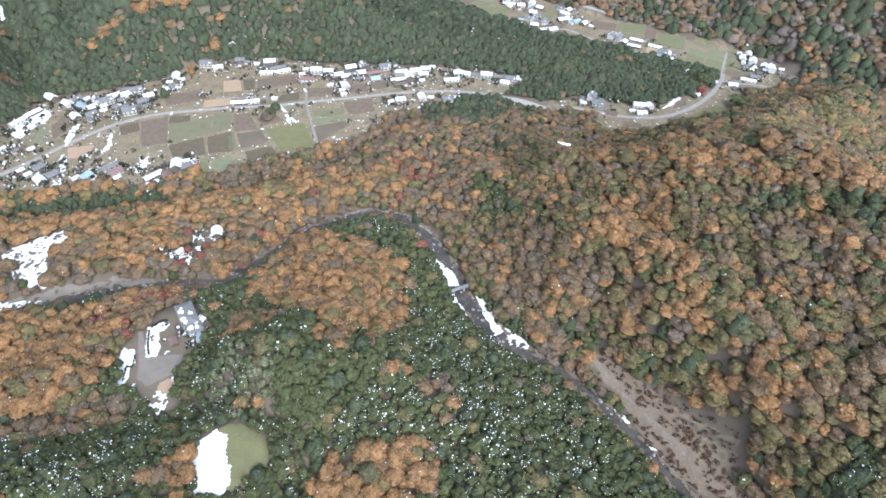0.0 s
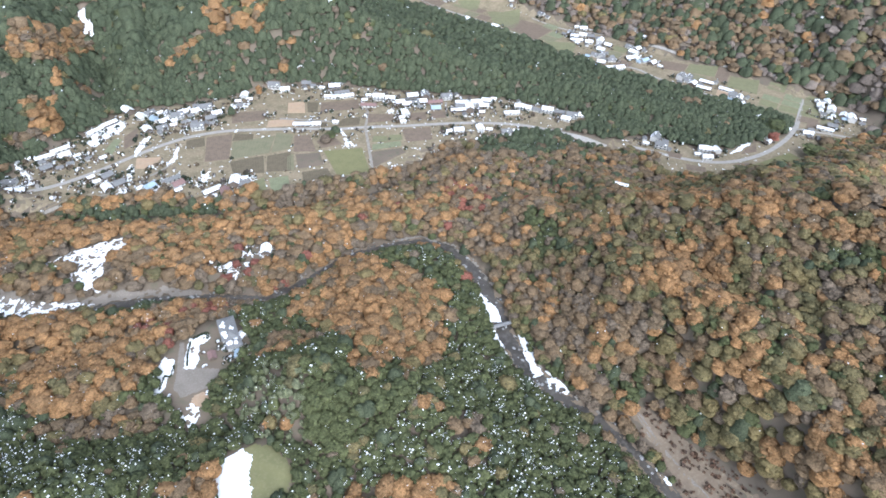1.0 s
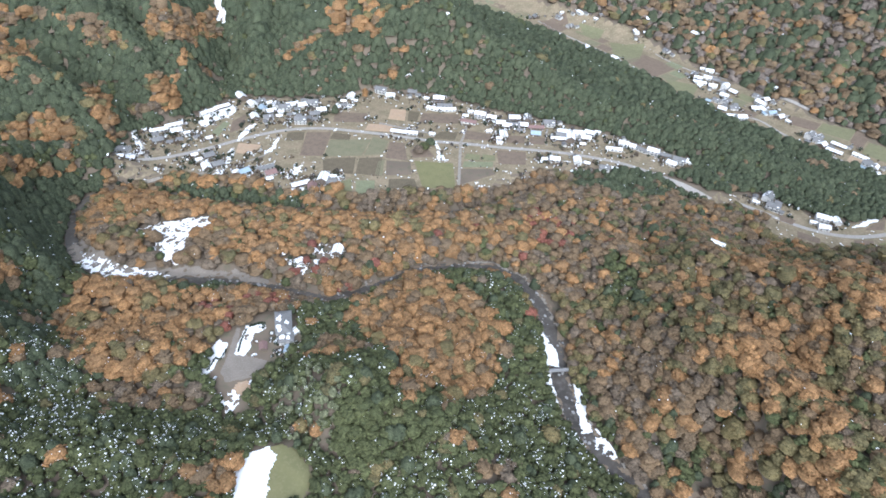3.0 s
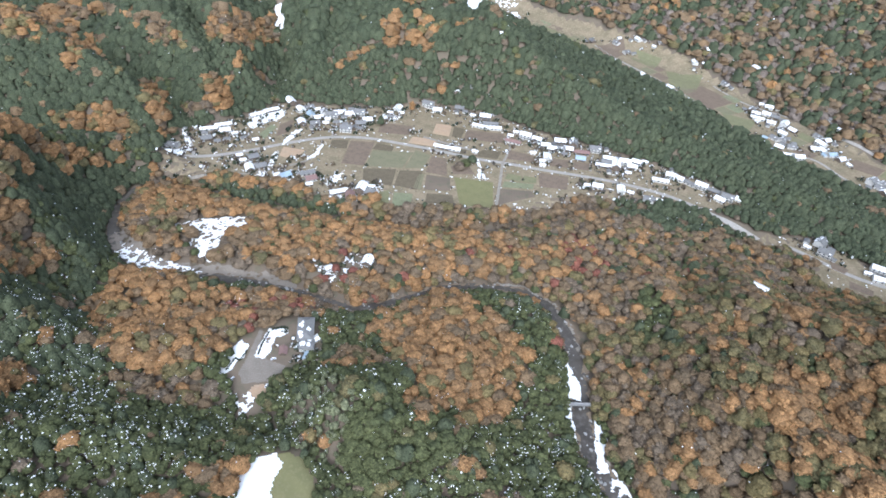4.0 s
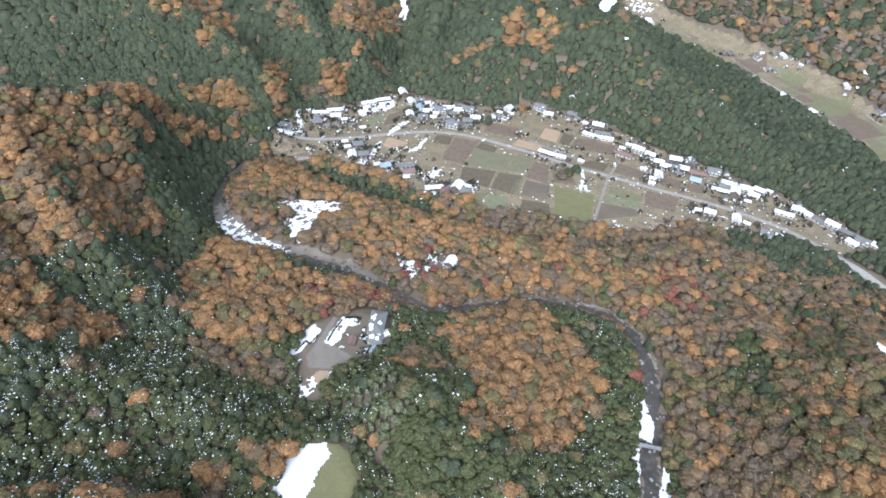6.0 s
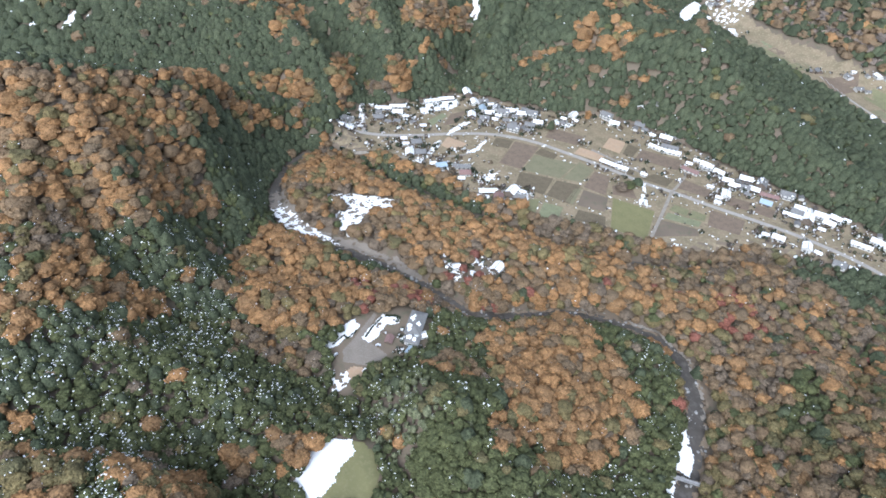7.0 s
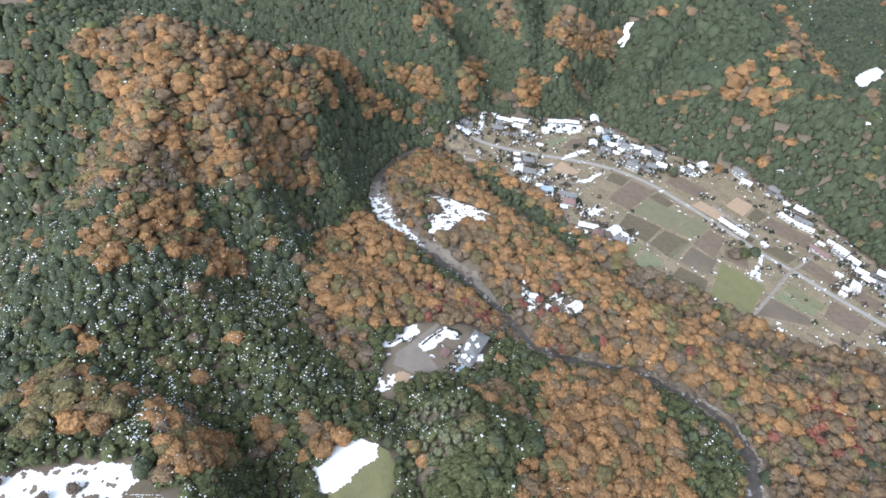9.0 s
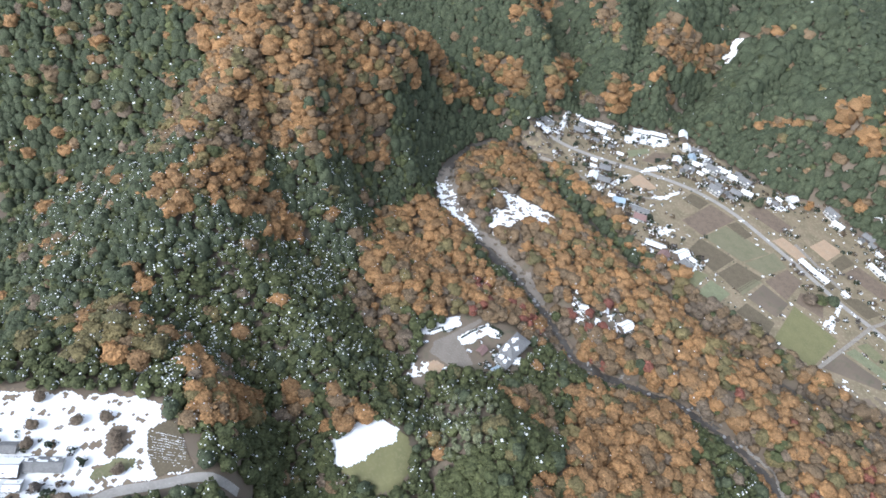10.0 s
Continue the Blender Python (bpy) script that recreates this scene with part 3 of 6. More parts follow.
def leaf_cards(points, normals, size, tilt, r):
    """A quad at each point, roughly square to its normal."""
    n = normals + r.normal(0, tilt, normals.shape)
    n /= np.linalg.norm(n, axis=1)[:, None]
    a = np.cross(n, r.normal(0, 1, n.shape))
    a /= np.linalg.norm(a, axis=1)[:, None] + 1e-9
    b = np.cross(n, a)
    s = (size * r.uniform(0.65, 1.3, len(points)))[:, None]
    k = r.uniform(0.6, 1.0, (len(points), 1))
    return np.stack([points - a * s - b * s * k, points + a * s - b * s * k * 0.7, points + a * s * 0.8 + b * s * k, points - a * s * 0.9 + b * s * k], 1)


def ball(n, r):
    v = r.normal(0, 1, (n, 3))
    return v / np.linalg.norm(v, axis=1)[:, None]


def lobed(r, count):
    """Centres and radii of the lobes that make up a crown one unit in radius."""
    c = ball(count, r) * r.uniform(0.42, 0.66, (count, 1))
    c[:, 2] = np.abs(c[:, 2]) * 0.75
    c[0] = (r.normal(0, 0.12), r.normal(0, 0.12), 0.42)
    return c, r.uniform(0.3, 0.5, count)


def reach(lobes, d):
    """How far the lobes reach along each direction, and which lobe does."""
    c, q = lobes
    b = d @ c.T
    root = b * b - (c ** 2).sum(1) + q ** 2
    far = np.where(root > 0, b + np.sqrt(np.maximum(root, 0)), 0.5)
    return far.max(1), far.argmax(1)


def broad_crown(n, r, size, lobes):
    """Leaf clumps over the lobes of a broad crown."""
    d = ball(n, r)
    d[:, 2] = np.abs(d[:, 2]) * 1.15 - 0.15
    d /= np.linalg.norm(d, axis=1)[:, None]
    far, pick = reach(lobes, d)
    p = d * (far * r.uniform(0.9, 1.07, n))[:, None]
    out = p - lobes[0][pick]
    out /= np.linalg.norm(out, axis=1)[:, None] + 1e-6
    return leaf_cards(p, out + d * 0.4 + np.array((0, 0, 0.2)), size, 0.55, r)


def cone_crown(n, r, size, lobes):
    """A pointed crown one unit in radius and about two high."""
    u = r.random(n) ** 0.75
    ang = r.random(n) * 6.283
    rad = (1 - u) ** 0.5 * r.uniform(0.8, 1.1, n)
    p = np.stack([rad * np.cos(ang), rad * np.sin(ang), -0.5 + 1.8 * u], 1)
    d = np.stack([np.cos(ang) * 0.8, np.sin(ang) * 0.8, 0.45 + 0.7 * u], 1)
    return leaf_cards(p, d / np.linalg.norm(d, axis=1)[:, None], size, 0.3, r)


def bare_crown(n, r, size, lobes):
    """Fine upright sprays of twigs with few leaves, in and over the lobes."""
    d = ball(n, r)
    d[:, 2] = np.abs(d[:, 2])
    far, _ = reach(lobes, d)
    p = d * (far * r.uniform(0.7, 1.12, n))[:, None]
    return leaf_cards(p, d + np.array((0, 0, 0.5)), size, 0.7, r)


RISE = {2: (0.4,), 3: (0.1, 0.8), 4: (0.0, 0.5, 1.0), 5: (-0.1, 0.32, 0.72, 1.15)}


def dome(shape, r, sides, rings, lobes):
    """A closed, lobed dome under the leaf clumps, with shared corners: its corners and faces."""
    a = np.arange(sides) / sides * 6.283
    if shape == "cone":
        prof = [(1.15, -1.4), (0.9, 0.1), (0.52, 0.85)][:rings] if rings > 2 else [(1.15, -1.4), (0.8, 0.45)]
        v = np.array([(q * np.cos(t), q * np.sin(t), z) for q, z in prof for t in a])
        v *= r.uniform(0.84, 1.12, len(v))[:, None]
        top = (0.0, 0.0, 1.25)
    else:
        shrink = 0.84 if shape == "bare" else 0.93
        v = [np.stack([0.78 * np.cos(a), 0.78 * np.sin(a), np.full(sides, -0.75)], 1)]
        for e in RISE[rings]:
            t = a + 0.3 * e
            d = np.stack([np.cos(t) * np.cos(e), np.sin(t) * np.cos(e), np.full(sides, np.sin(e))], 1)
            v.append(d * (reach(lobes, d)[0] * shrink * r.uniform(0.94, 1.05, sides))[:, None])
        v = np.vstack(v)
        top = (0.0, 0.0, shrink * reach(lobes, np.array([(0.0, 0.0, 1.0)]))[0][0])
    v = np.vstack([v, top])
    f = [(i * sides + j, i * sides + (j + 1) % sides, (i + 1) * sides + (j + 1) % sides, (i + 1) * sides + j) for i in range(rings - 1) for j in range(sides)]
    k = (rings - 1) * sides
    f += [(len(v) - 1, k + j, k + j + 1, k + (j + 2) % sides) for j in range(0, sides, 2)]
    return v, np.array(f)


def crown_mesh(shape, n, r, size, sides, rings):
    """Leaf clumps over a dome: corners, faces, and the clump's number of each corner."""
    lobes = lobed(r, 9)
    cards = {"cone": cone_crown, "broad": broad_crown, "bare": bare_crown}[shape](n, r, size, lobes)
    v, f = dome(shape, r, sides, rings, lobes)
    verts = np.vstack([cards.reshape(-1, 3), v])
    faces = np.vstack([np.arange(4 * n).reshape(-1, 4), f + 4 * n])
    return verts, faces, np.r_[np.repeat(np.arange(n), 4), n + np.arange(len(v))]


# species: crown shape, palette (two ends), radius, height of the crown's base over the ground, height stretch
SPECIES = {
    "cedar": ("cone", (0.057, 0.069, 0.038), (0.088, 0.099, 0.053), 3.6, 6.0, 0.66),
    "evergreen_oak": ("broad", (0.06, 0.069, 0.03), (0.114, 0.121, 0.049), 4.2, 5.0, 0.56),
    "bamboo": ("broad", (0.135, 0.148, 0.075), (0.18, 0.185, 0.105), 2.3, 4.6, 1.1),
    "orange_oak": ("broad", (0.21, 0.13, 0.063), (0.38, 0.208, 0.083), 6.2, 6.0, 0.54),
    "russet_oak": ("broad", (0.142, 0.106, 0.065), (0.24, 0.158, 0.083), 5.9, 6.0, 0.52),
    "olive_oak": ("broad", (0.105, 0.1, 0.05), (0.225, 0.17, 0.07), 5.9, 6.0, 0.52),
    "bare_tree": ("bare", (0.15, 0.114, 0.078), (0.2, 0.153, 0.103), 5.6, 5.4, 0.52),
    # paler than the bare tree: distance haze put into the far wood's colour
    "haze_pale_tree": ("bare", (0.165, 0.131, 0.102), (0.21, 0.17, 0.135), 5.2, 4.5, 0.6),
    "maple": ("broad", (0.19, 0.08, 0.058), (0.28, 0.11, 0.07), 5.0, 4.8, 0.66),
}
NAMES = list(SPECIES)
CED, EVG, BAM, ORA, RUS, OLI, BAR, HAZ, MAP = range(9)
# shares of the species in each kind of wood, in the order of the table above
MIX = {
    "haze": [0.36, 0.04, 0, 0.03, 0.29, 0.02, 0.02, 0.24, 0], "north": [0.93, 0.03, 0, 0, 0.02, 0.01, 0.01, 0, 0], "west": [0.54, 0.36, 0, 0.015, 0.045, 0.025, 0.015, 0, 0], "east": [0.02, 0.12, 0, 0.14, 0.23, 0.41, 0.08, 0, 0],
    "hill": [0.08, 0.86, 0.01, 0.005, 0.01, 0.025, 0.01, 0, 0], "loop": [0.02, 0.05, 0, 0.46, 0.2, 0.16, 0.1, 0, 0.01], "bank": [0.04, 0.12, 0, 0.12, 0.3, 0.13, 0.27, 0, 0.02], "orange": [0, 0.03, 0, 0.66, 0.13, 0.17, 0.01, 0, 0],
    "russet": [0.02, 0.04, 0, 0.4, 0.37, 0.13, 0.04, 0, 0], "cedar": [0.96, 0.03, 0, 0, 0.01, 0, 0, 0, 0], "green": [0.1, 0.85, 0, 0.01, 0.01, 0.02, 0.01, 0, 0], "fir": [0.5, 0.45, 0, 0.005, 0.025, 0.01, 0.01, 0, 0],
    "bare": [0.02, 0.06, 0, 0.09, 0.39, 0.12, 0.32, 0, 0], "red": [0, 0, 0, 0.15, 0.35, 0, 0.1, 0, 0.4], "bamboo": [0.05, 0.25, 0.65, 0.02, 0, 0.02, 0.01, 0, 0], "olive": [0, 0.14, 0, 0.3, 0.14, 0.4, 0.02, 0, 0]}
# stands: centre, half axes, turn in degrees, mixture
STANDS = [
    (20, 268, 20, 26, 0, "bamboo"), (10, 250, 16, 30, 20, "bamboo"), (-8, 396, 42, 9, -8, "red"), (54, 430, 24, 11, 0, "red"), (182, 431, 5, 5, 0, "red"), (296, 425, 16, 26, 0, "red"), (333, 350, 5, 5, 0, "red"), (-60, 488, 38, 18, -20, "bare"),
    (130, 512, 130, 12, -6, "bare"), (330, 470, 90, 32, -6, "bare"), (430, 455, 60, 25, -30, "cedar"), (8, 560, 88, 13, -27, "fir"), (180, 360, 20, 16, 0, "green"),
]
OUTLINED = []


def stand(mixture, outline):
    """A stand of one mixture inside an outline of the plan."""
    OUTLINED.append((outline, mixture))


stand("fir", [(-430, 389), (-364, 411), (-343, 393), (-319, 365), (-319, 322), (-252, 268), (-286, 250), (-304, 236)])
stand("russet", [(-357, 424), (-292, 446), (-242, 491), (-222, 495), (-197, 536), (-187, 544), (-185, 467), (-175, 449), (-192, 403), (-194, 365), (-224, 365), (-227, 341), (-253, 318), (-266, 302), (-318, 337), (-310, 368), (-343, 393), (-370, 410)])
stand("bare", [(-321, 349), (-248, 347), (-230, 339), (-244, 297), (-316, 319), (-324, 337)])
stand("orange", [(-245, 295), (-225, 339), (-207, 330), (-170, 330), (-172, 303), (-195, 294), (-214, 280), (-218, 253), (-230, 242), (-247, 268)])
stand("cedar", [(-205, 552), (-168, 620), (-120, 631), (-148, 565), (-146, 510), (-158, 472), (-175, 495), (-196, 488)])
stand("fir", [(-200, 475), (-181, 507), (-154, 465), (-164, 429), (-184, 405), (-173, 455), (-180, 474)])
stand("orange", [(-240, 497), (-209, 585), (-149, 640), (-127, 638), (-157, 629), (-203, 548), (-228, 505)])
stand("fir", [(-222, 348), (-194, 364), (-152, 376), (-126, 339), (-154, 334), (-183, 335), (-205, 335)])
stand("cedar", [(-310, 450), (-264, 474), (-235, 499), (-260, 476), (-290, 444)])
stand("olive", [(-214, 160), (-215, 177), (-188, 189), (-159, 187), (-146, 164), (-174, 147)])
stand("orange", [(-217, 203), (-208, 208), (-198, 208), (-194, 200), (-200, 192)])
stand("orange", [(-115, 158), (-117, 184), (-106, 205), (-90, 174), (-99, 150)])
stand("russet", [(-100, 218), (-88, 225), (-72, 219), (-74, 208), (-88, 205)])
stand("orange", [(-65, 228), (-47, 240), (-35, 229), (-42, 216), (-57, 218)])
stand("bare", [(-136, 174), (-138, 196), (-132, 206), (-116, 183), (-123, 167)])
stand("loop", [(-158, 418), (-134, 463), (-101, 469), (-50, 424), (10, 408), (26, 382), (-5, 353), (-41, 348), (-71, 328), (-95, 328), (-125, 345)])
stand("bare", [(-135, 332), (-110, 329), (-89, 325), (-65, 325), (-50, 303), (-68, 293), (-97, 304), (-117, 306)])
stand("bare", [(-61, 373), (-23, 379), (14, 388), (28, 375), (3, 357), (-35, 355)])
stand("orange", [(-151, 427), (-126, 457), (-81, 407), (-57, 361), (-64, 334), (-97, 332), (-126, 357)])
stand("orange", [(90, 374), (138, 396), (152, 353), (180, 319), (188, 286), (174, 266), (139, 239), (99, 216), (97, 255), (86, 276), (76, 315), (69, 348)])
stand("orange", [(84, 271), (102, 317), (114, 359), (146, 392), (162, 367), (177, 346), (192, 317), (166, 278), (106, 245), (67, 226)])
stand("russet", [(27, 316), (47, 329), (67, 318), (64, 297), (33, 298)])
stand("green", [(174, 346), (215, 344), (222, 323), (197, 319)])
stand("orange", [(24, 183), (50, 168), (65, 150), (76, 153), (85, 140), (80, 118), (55, 113), (4, 160)])
stand("orange", [(92, 200), (103, 198), (104, 189), (95, 187), (89, 193)])
stand("orange", [(-53, 232), (-41, 234), (-37, 222), (-46, 212), (-57, 220)])
stand("bare", [(122, 182), (133, 170), (114, 155), (105, 166)])
stand("bare", [(130, 522), (187, 498), (239, 480), (273, 483), (355, 516), (356, 499), (257, 448), (219, 449), (162, 482), (122, 514)])
stand("bare", [(-29, 582), (26, 561), (78, 535), (52, 549), (-4, 580)])
stand("fir", [(260, 452), (356, 502), (344, 464), (290, 450)])
stand("bare", [(-155, 544), (-105, 551), (-59, 538), (-89, 508), (-92, 479), (-64, 454), (-84, 459), (-125, 496)])
stand("bare", [(237, 437), (301, 466), (422, 487), (485, 447), (520, 375), (493, 339), (437, 405), (365, 444), (279, 424)])
stand("bare", [(270, 400), (325, 384), (307, 323), (274, 305), (250, 326), (249, 365)])
stand("bare", [(258, 281), (288, 229), (280, 146), (269, 124), (217, 136), (221, 193), (237, 244)])
stand("orange", [(391, 285), (440, 233), (417, 141), (403, 90), (743, 81), (414, 30), (389, 72), (389, 110), (386, 170), (379, 239)])
stand("green", [(382, 104), (386, 77), (404, 26), (382, 13), (381, 62), (372, 92)])
stand("green", [(264, -37), (278, -49), (245, -77), (236, -58)])
stand("orange", [(345, 215), (357, 154), (333, 129), (294, 141), (297, 180)])
stand("olive", [(319, 126), (344, 67), (294, 34), (277, 62), (277, 107)])
stand("bare", [(364, 83), (376, 9), (340, -15), (336, 24), (340, 58)])
stand("orange", [(273, 64), (278, 7), (265, -14), (263, 22)])
stand("russet", [(258, 205), (260, 171), (264, 140), (243, 159)])
stand("green", [(235, 169), (259, 129), (244, 106), (232, 135)])
stand("bare", [(290, 278), (290, 225), (275, 164), (266, 213)])
stand("green", [(321, 341), (324, 297), (295, 255), (291, 293)])
stand("red", [(275, 420), (320, 421), (305, 379), (267, 377)])
stand("orange", [(108, 823), (141, 830), (180, 836), (224, 832), (269, 823), (299, 809), (294, 784), (270, 811), (246, 817), (244, 786), (223, 783), (214, 824), (179, 830), (143, 827), (114, 820)])
stand("russet", [(180, 854), (188, 859), (202, 856), (212, 849), (214, 837), (182, 837), (181, 846)])
stand("russet", [(217, 843), (228, 853), (241, 845), (249, 834), (225, 831)])
stand("russet", [(299, 1460), (319, 1458), (344, 1347), (367, 1264), (380, 1193), (395, 1121), (295, 839), (362, 1170), (350, 1217), (325, 1334), (307, 1404)])
stand("russet", [(213, 868), (229, 877), (349, 1208), (260, 863), (240, 861), (220, 868)])
stand("russet", [(260, 779), (274, 774), (280, 771), (268, 770), (258, 771), (249, 764), (240, 765), (249, 772), (256, 774)])
stand("russet", [(49, 954), (91, 942), (116, 938), (118, 932), (82, 937), (56, 945)])
stand("russet", [(-55, 857), (-27, 857), (40, 945), (40, 905), (4, 837), (-27, 798), (-53, 836)])
stand("orange", [(-50, 766), (11, 818), (6, 814), (-31, 776), (-37, 750), (-51, 737), (-59, 742)])
stand("orange", [(-140, 813), (-122, 805), (-106, 785), (-100, 704), (-112, 693), (-126, 703)])
stand("orange", [(-224, 711), (-171, 710), (-140, 700), (-132, 691), (-136, 642), (-184, 694), (-216, 700)])
stand("orange", [(-198, 759), (-224, 991), (-172, 866), (-185, 864), (-185, 736), (-198, 739)])
stand("russet", [(-259, 788), (-315, 1107), (-228, 1046), (-187, 1017), (-235, 1006), (-213, 764), (-232, 768), (-259, 767)])
stand("russet", [(-145, 873), (-100, 847), (-73, 803), (-88, 808), (-128, 854)])
stand("bare", [(-89, 762), (-59, 742), (-42, 733), (-62, 729), (-82, 745)])
stand("bare", [(-109, 493), (-70, 470), (-23, 469), (9, 485), (19, 440), (-1, 430), (-42, 438), (-79, 454)])
stand("bank", [(81, 426), (105, 451), (155, 421), (190, 403), (143, 408), (100, 408)])
stand("orange", [(-144, 580), (-94, 600), (-27, 586), (46, 550), (91, 521), (148, 498), (196, 457), (237, 446), (213, 415), (177, 423), (136, 440), (106, 459), (53, 485), (9, 513), (-36, 538), (-93, 541), (-131, 540)])
stand("orange", [(-19, 514), (21, 505), (53, 485), (46, 452), (14, 437), (-7, 454)])
stand("red", [(52, 464), (71, 460), (70, 420), (52, 418)])
stand("red", [(71, 407), (95, 408), (94, 395), (73, 392)])
stand("red", [(-34, 382), (-15, 386), (4, 369), (-19, 360), (-33, 367)])
stand("bare", [(19, 411), (49, 416), (78, 391), (47, 379), (23, 391)])
stand("bare", [(57, 548), (115, 523), (172, 496), (251, 474), (351, 506), (431, 494), (397, 468), (344, 488), (245, 445), (202, 474), (149, 504), (92, 528)])
stand("fir", [(280, 469), (315, 469), (318, 449), (273, 440)])
FOREST_YARD = [(404, 296), (424, 296), (424, 310), (404, 310)]
RIVER_PTS, ROAD_PTS, FAR_PTS = RIVER, ROAD, FAR_VALLEY


def zone(x, y):
    """The mixture's index for each place."""
    keys = list(MIX)
    z = np.full(x.shape, keys.index("hill"))
    axis = np.interp(x, [-200, -80, 100, 300, 480, 620, 760, 1000], [640, 650, 640, 560, 440, 305, 300, 250])
    z[y < axis] = keys.index("loop")
    z[(y < np.interp(x, [-150, -40, 18, 62, 190, 238, 260], [520, 444, 417, 387, 396, 340, 300])) & (x < 232)] = keys.index("hill")
    z[x < np.interp(y, [0, 100, 250, 400, 520, 620, 640], [-400, -240, -190, -150, -150, -130, -100])] = keys.index("fir")
    z[(x < -330) | ((x < -250) & (y < 230))] = keys.index("west")
    z[(x > 225) & (y < 0.5 * x + 260)] = keys.index("bank")
    z[(x > 225) & (y < 345 - 0.12 * (x - 225))] = keys.index("east")
    z[(y > axis) & (x > -150)] = keys.index("north")
    z[(y > 690)] = keys.index("north")
    line = sorted((q[1], q[0]) for q in FAR_VALLEY)
    z[(y > 240) & (x > np.interp(y, [q[0] for q in line], [q[1] for q in line]))] = keys.index("haze")
    z[(x > 830)] = keys.index("haze")
    wob_x, wob_y = x + 5 * rough(x, y, 14, 2.0) + 3 * rough(x, y, 5, 1.0), y + 5 * rough(x, y, 13, 5.0) + 3 * rough(x, y, 6, 4.0)
    for outline, key in OUTLINED:
        z[inside(outline, wob_x, wob_y)] = keys.index(key)
    for cx, cy, rx, ry, turn, key in STANDS:
        c, s = math.cos(radians(turn)), math.sin(radians(turn))
        u, v = (wob_x - cx) * c + (wob_y - cy) * s, -(wob_x - cx) * s + (wob_y - cy) * c
        if min(rx, ry) < 10:
            u, v = (x - cx) * c + (y - cy) * s, -(x - cx) * s + (y - cy) * c
        z[(u / rx) ** 2 + (v / ry) ** 2 < 1] = keys.index(key)
    return z


def free_of_trees(x, y):
    ok = (along(RIVER_PTS[28:34], x, y)[0] > 11.0) & (along(RIVER_PTS[33:], x, y)[0] > 6.5)
    ok &= along(RIVER_PTS[24:29], x, y)[0] > 9.0
    ok &= along(RIVER_PTS[12:21], x, y)[0] > 6.5
    ok &= along(RIVER_PTS[20:25], x, y)[0] > 6.8
    ok &= along(RIVER_PTS[:14], x, y)[0] > 3.4
    ok &= along(ROAD_PTS, x, y)[0] > 7
    ok &= along(FARM_ROAD, x, y)[0] > 7
    d, (w,) = along(FAR_PTS, x, y)
    ok &= d > w
    for poly in (VILLAGE_POLY, EAST_POLY, CLEARING, LODGE_YARD, FARM_POLY, SNOWFIELD, MAPLE_YARD, MEADOW, FOREST_YARD, SNOW_HEAD, SNOW_HEAD_LOW, SNOW_CREST, SNOW_CREST_LOW, SNOW_VALE, SNOW_VALE_UPPER, SNOW_VALE_TOP, SNOW_RAVINE, SHINGLE, SNOW_TAIL, WOOD_GAP):
        ok &= ~inside(poly, x, y)
    return ok


def scatter(cell, near, far):
    """Places on a jittered grid between two distances from the origin of the plan, in the fan of ground that is seen."""
    cell = cell * 0.84
    gx, gy = np.meshgrid(np.arange(-700, 1250, cell), np.arange(-140, 1850, cell * 0.88))
    gx[1::2] += cell / 2
    x = (gx + rng.uniform(-0.46, 0.46, gx.shape) * cell).ravel()
    y = (gy + rng.uniform(-0.46, 0.46, gx.shape) * cell).ravel()
    d = np.hypot(x, y)
    ang = np.degrees(np.arctan2(x, y))
    keep = (d > near) & (d <= far) & ((d < 1500) | ((ang > 4) & (ang < 24))) & (ang < np.where(d < 430, 110, 92)) & (ang > np.where(d < 430, -82, -60))
    x, y = x[keep], y[keep]
    steep = np.hypot(height(x + 4, y) - height(x - 4, y), height(x, y + 4) - height(x, y - 4)) / 8
    ok = free_of_trees(x, y) & (rng.random(len(x)) < 0.94 + 0.4 * steep)
    x, y, steep = x[ok], y[ok], steep[ok]
    # a steep slope carries more trees on the same plan
    more = rng.random(len(x)) < np.clip(1.6 * (steep - 0.4), 0, 0.9)
    x = np.r_[x, x[more] + rng.uniform(0.35, 0.6, more.sum()) * cell]
    y = np.r_[y, y[more] + rng.uniform(-0.6, 0.6, more.sum()) * cell]
    ok = free_of_trees(x, y)
    return x[ok], y[ok]


def plant(x, y):
    """Species, size and tint number of each tree; neighbours tend to be alike."""
    order = [CED, EVG, BAM, OLI, ORA, RUS, MAP, BAR, HAZ]
    table = np.cumsum(np.array(list(MIX.values()))[:, order], axis=1)
    table /= table[:, -1:]
    clump = 0.6 * rough(x, y, 11, 9.0) + 0.6 * rough(x, y, 4.5, 3.0)
    pick = 0.9 * clump + 0.45 * rng.random(len(x))
    pick = np.argsort(np.argsort(pick)) / max(1, len(x))
    kind = np.array(order)[(table[zone(x, y)] < pick[:, None]).sum(1).clip(0, 8)]
    hue = np.clip(0.5 + 0.36 * rough(x, y, 6.5, 6.0) + 0.24 * rough(x, y, 16, 2.5) + rng.normal(0, 0.15, len(x)), 0, 1)
    return kind, np.clip(np.exp(rng.normal(-0.03, 0.24, len(x))), 0.55, 1.6), hue


SNOW_WHITE = np.array((0.9, 0.9, 0.88))


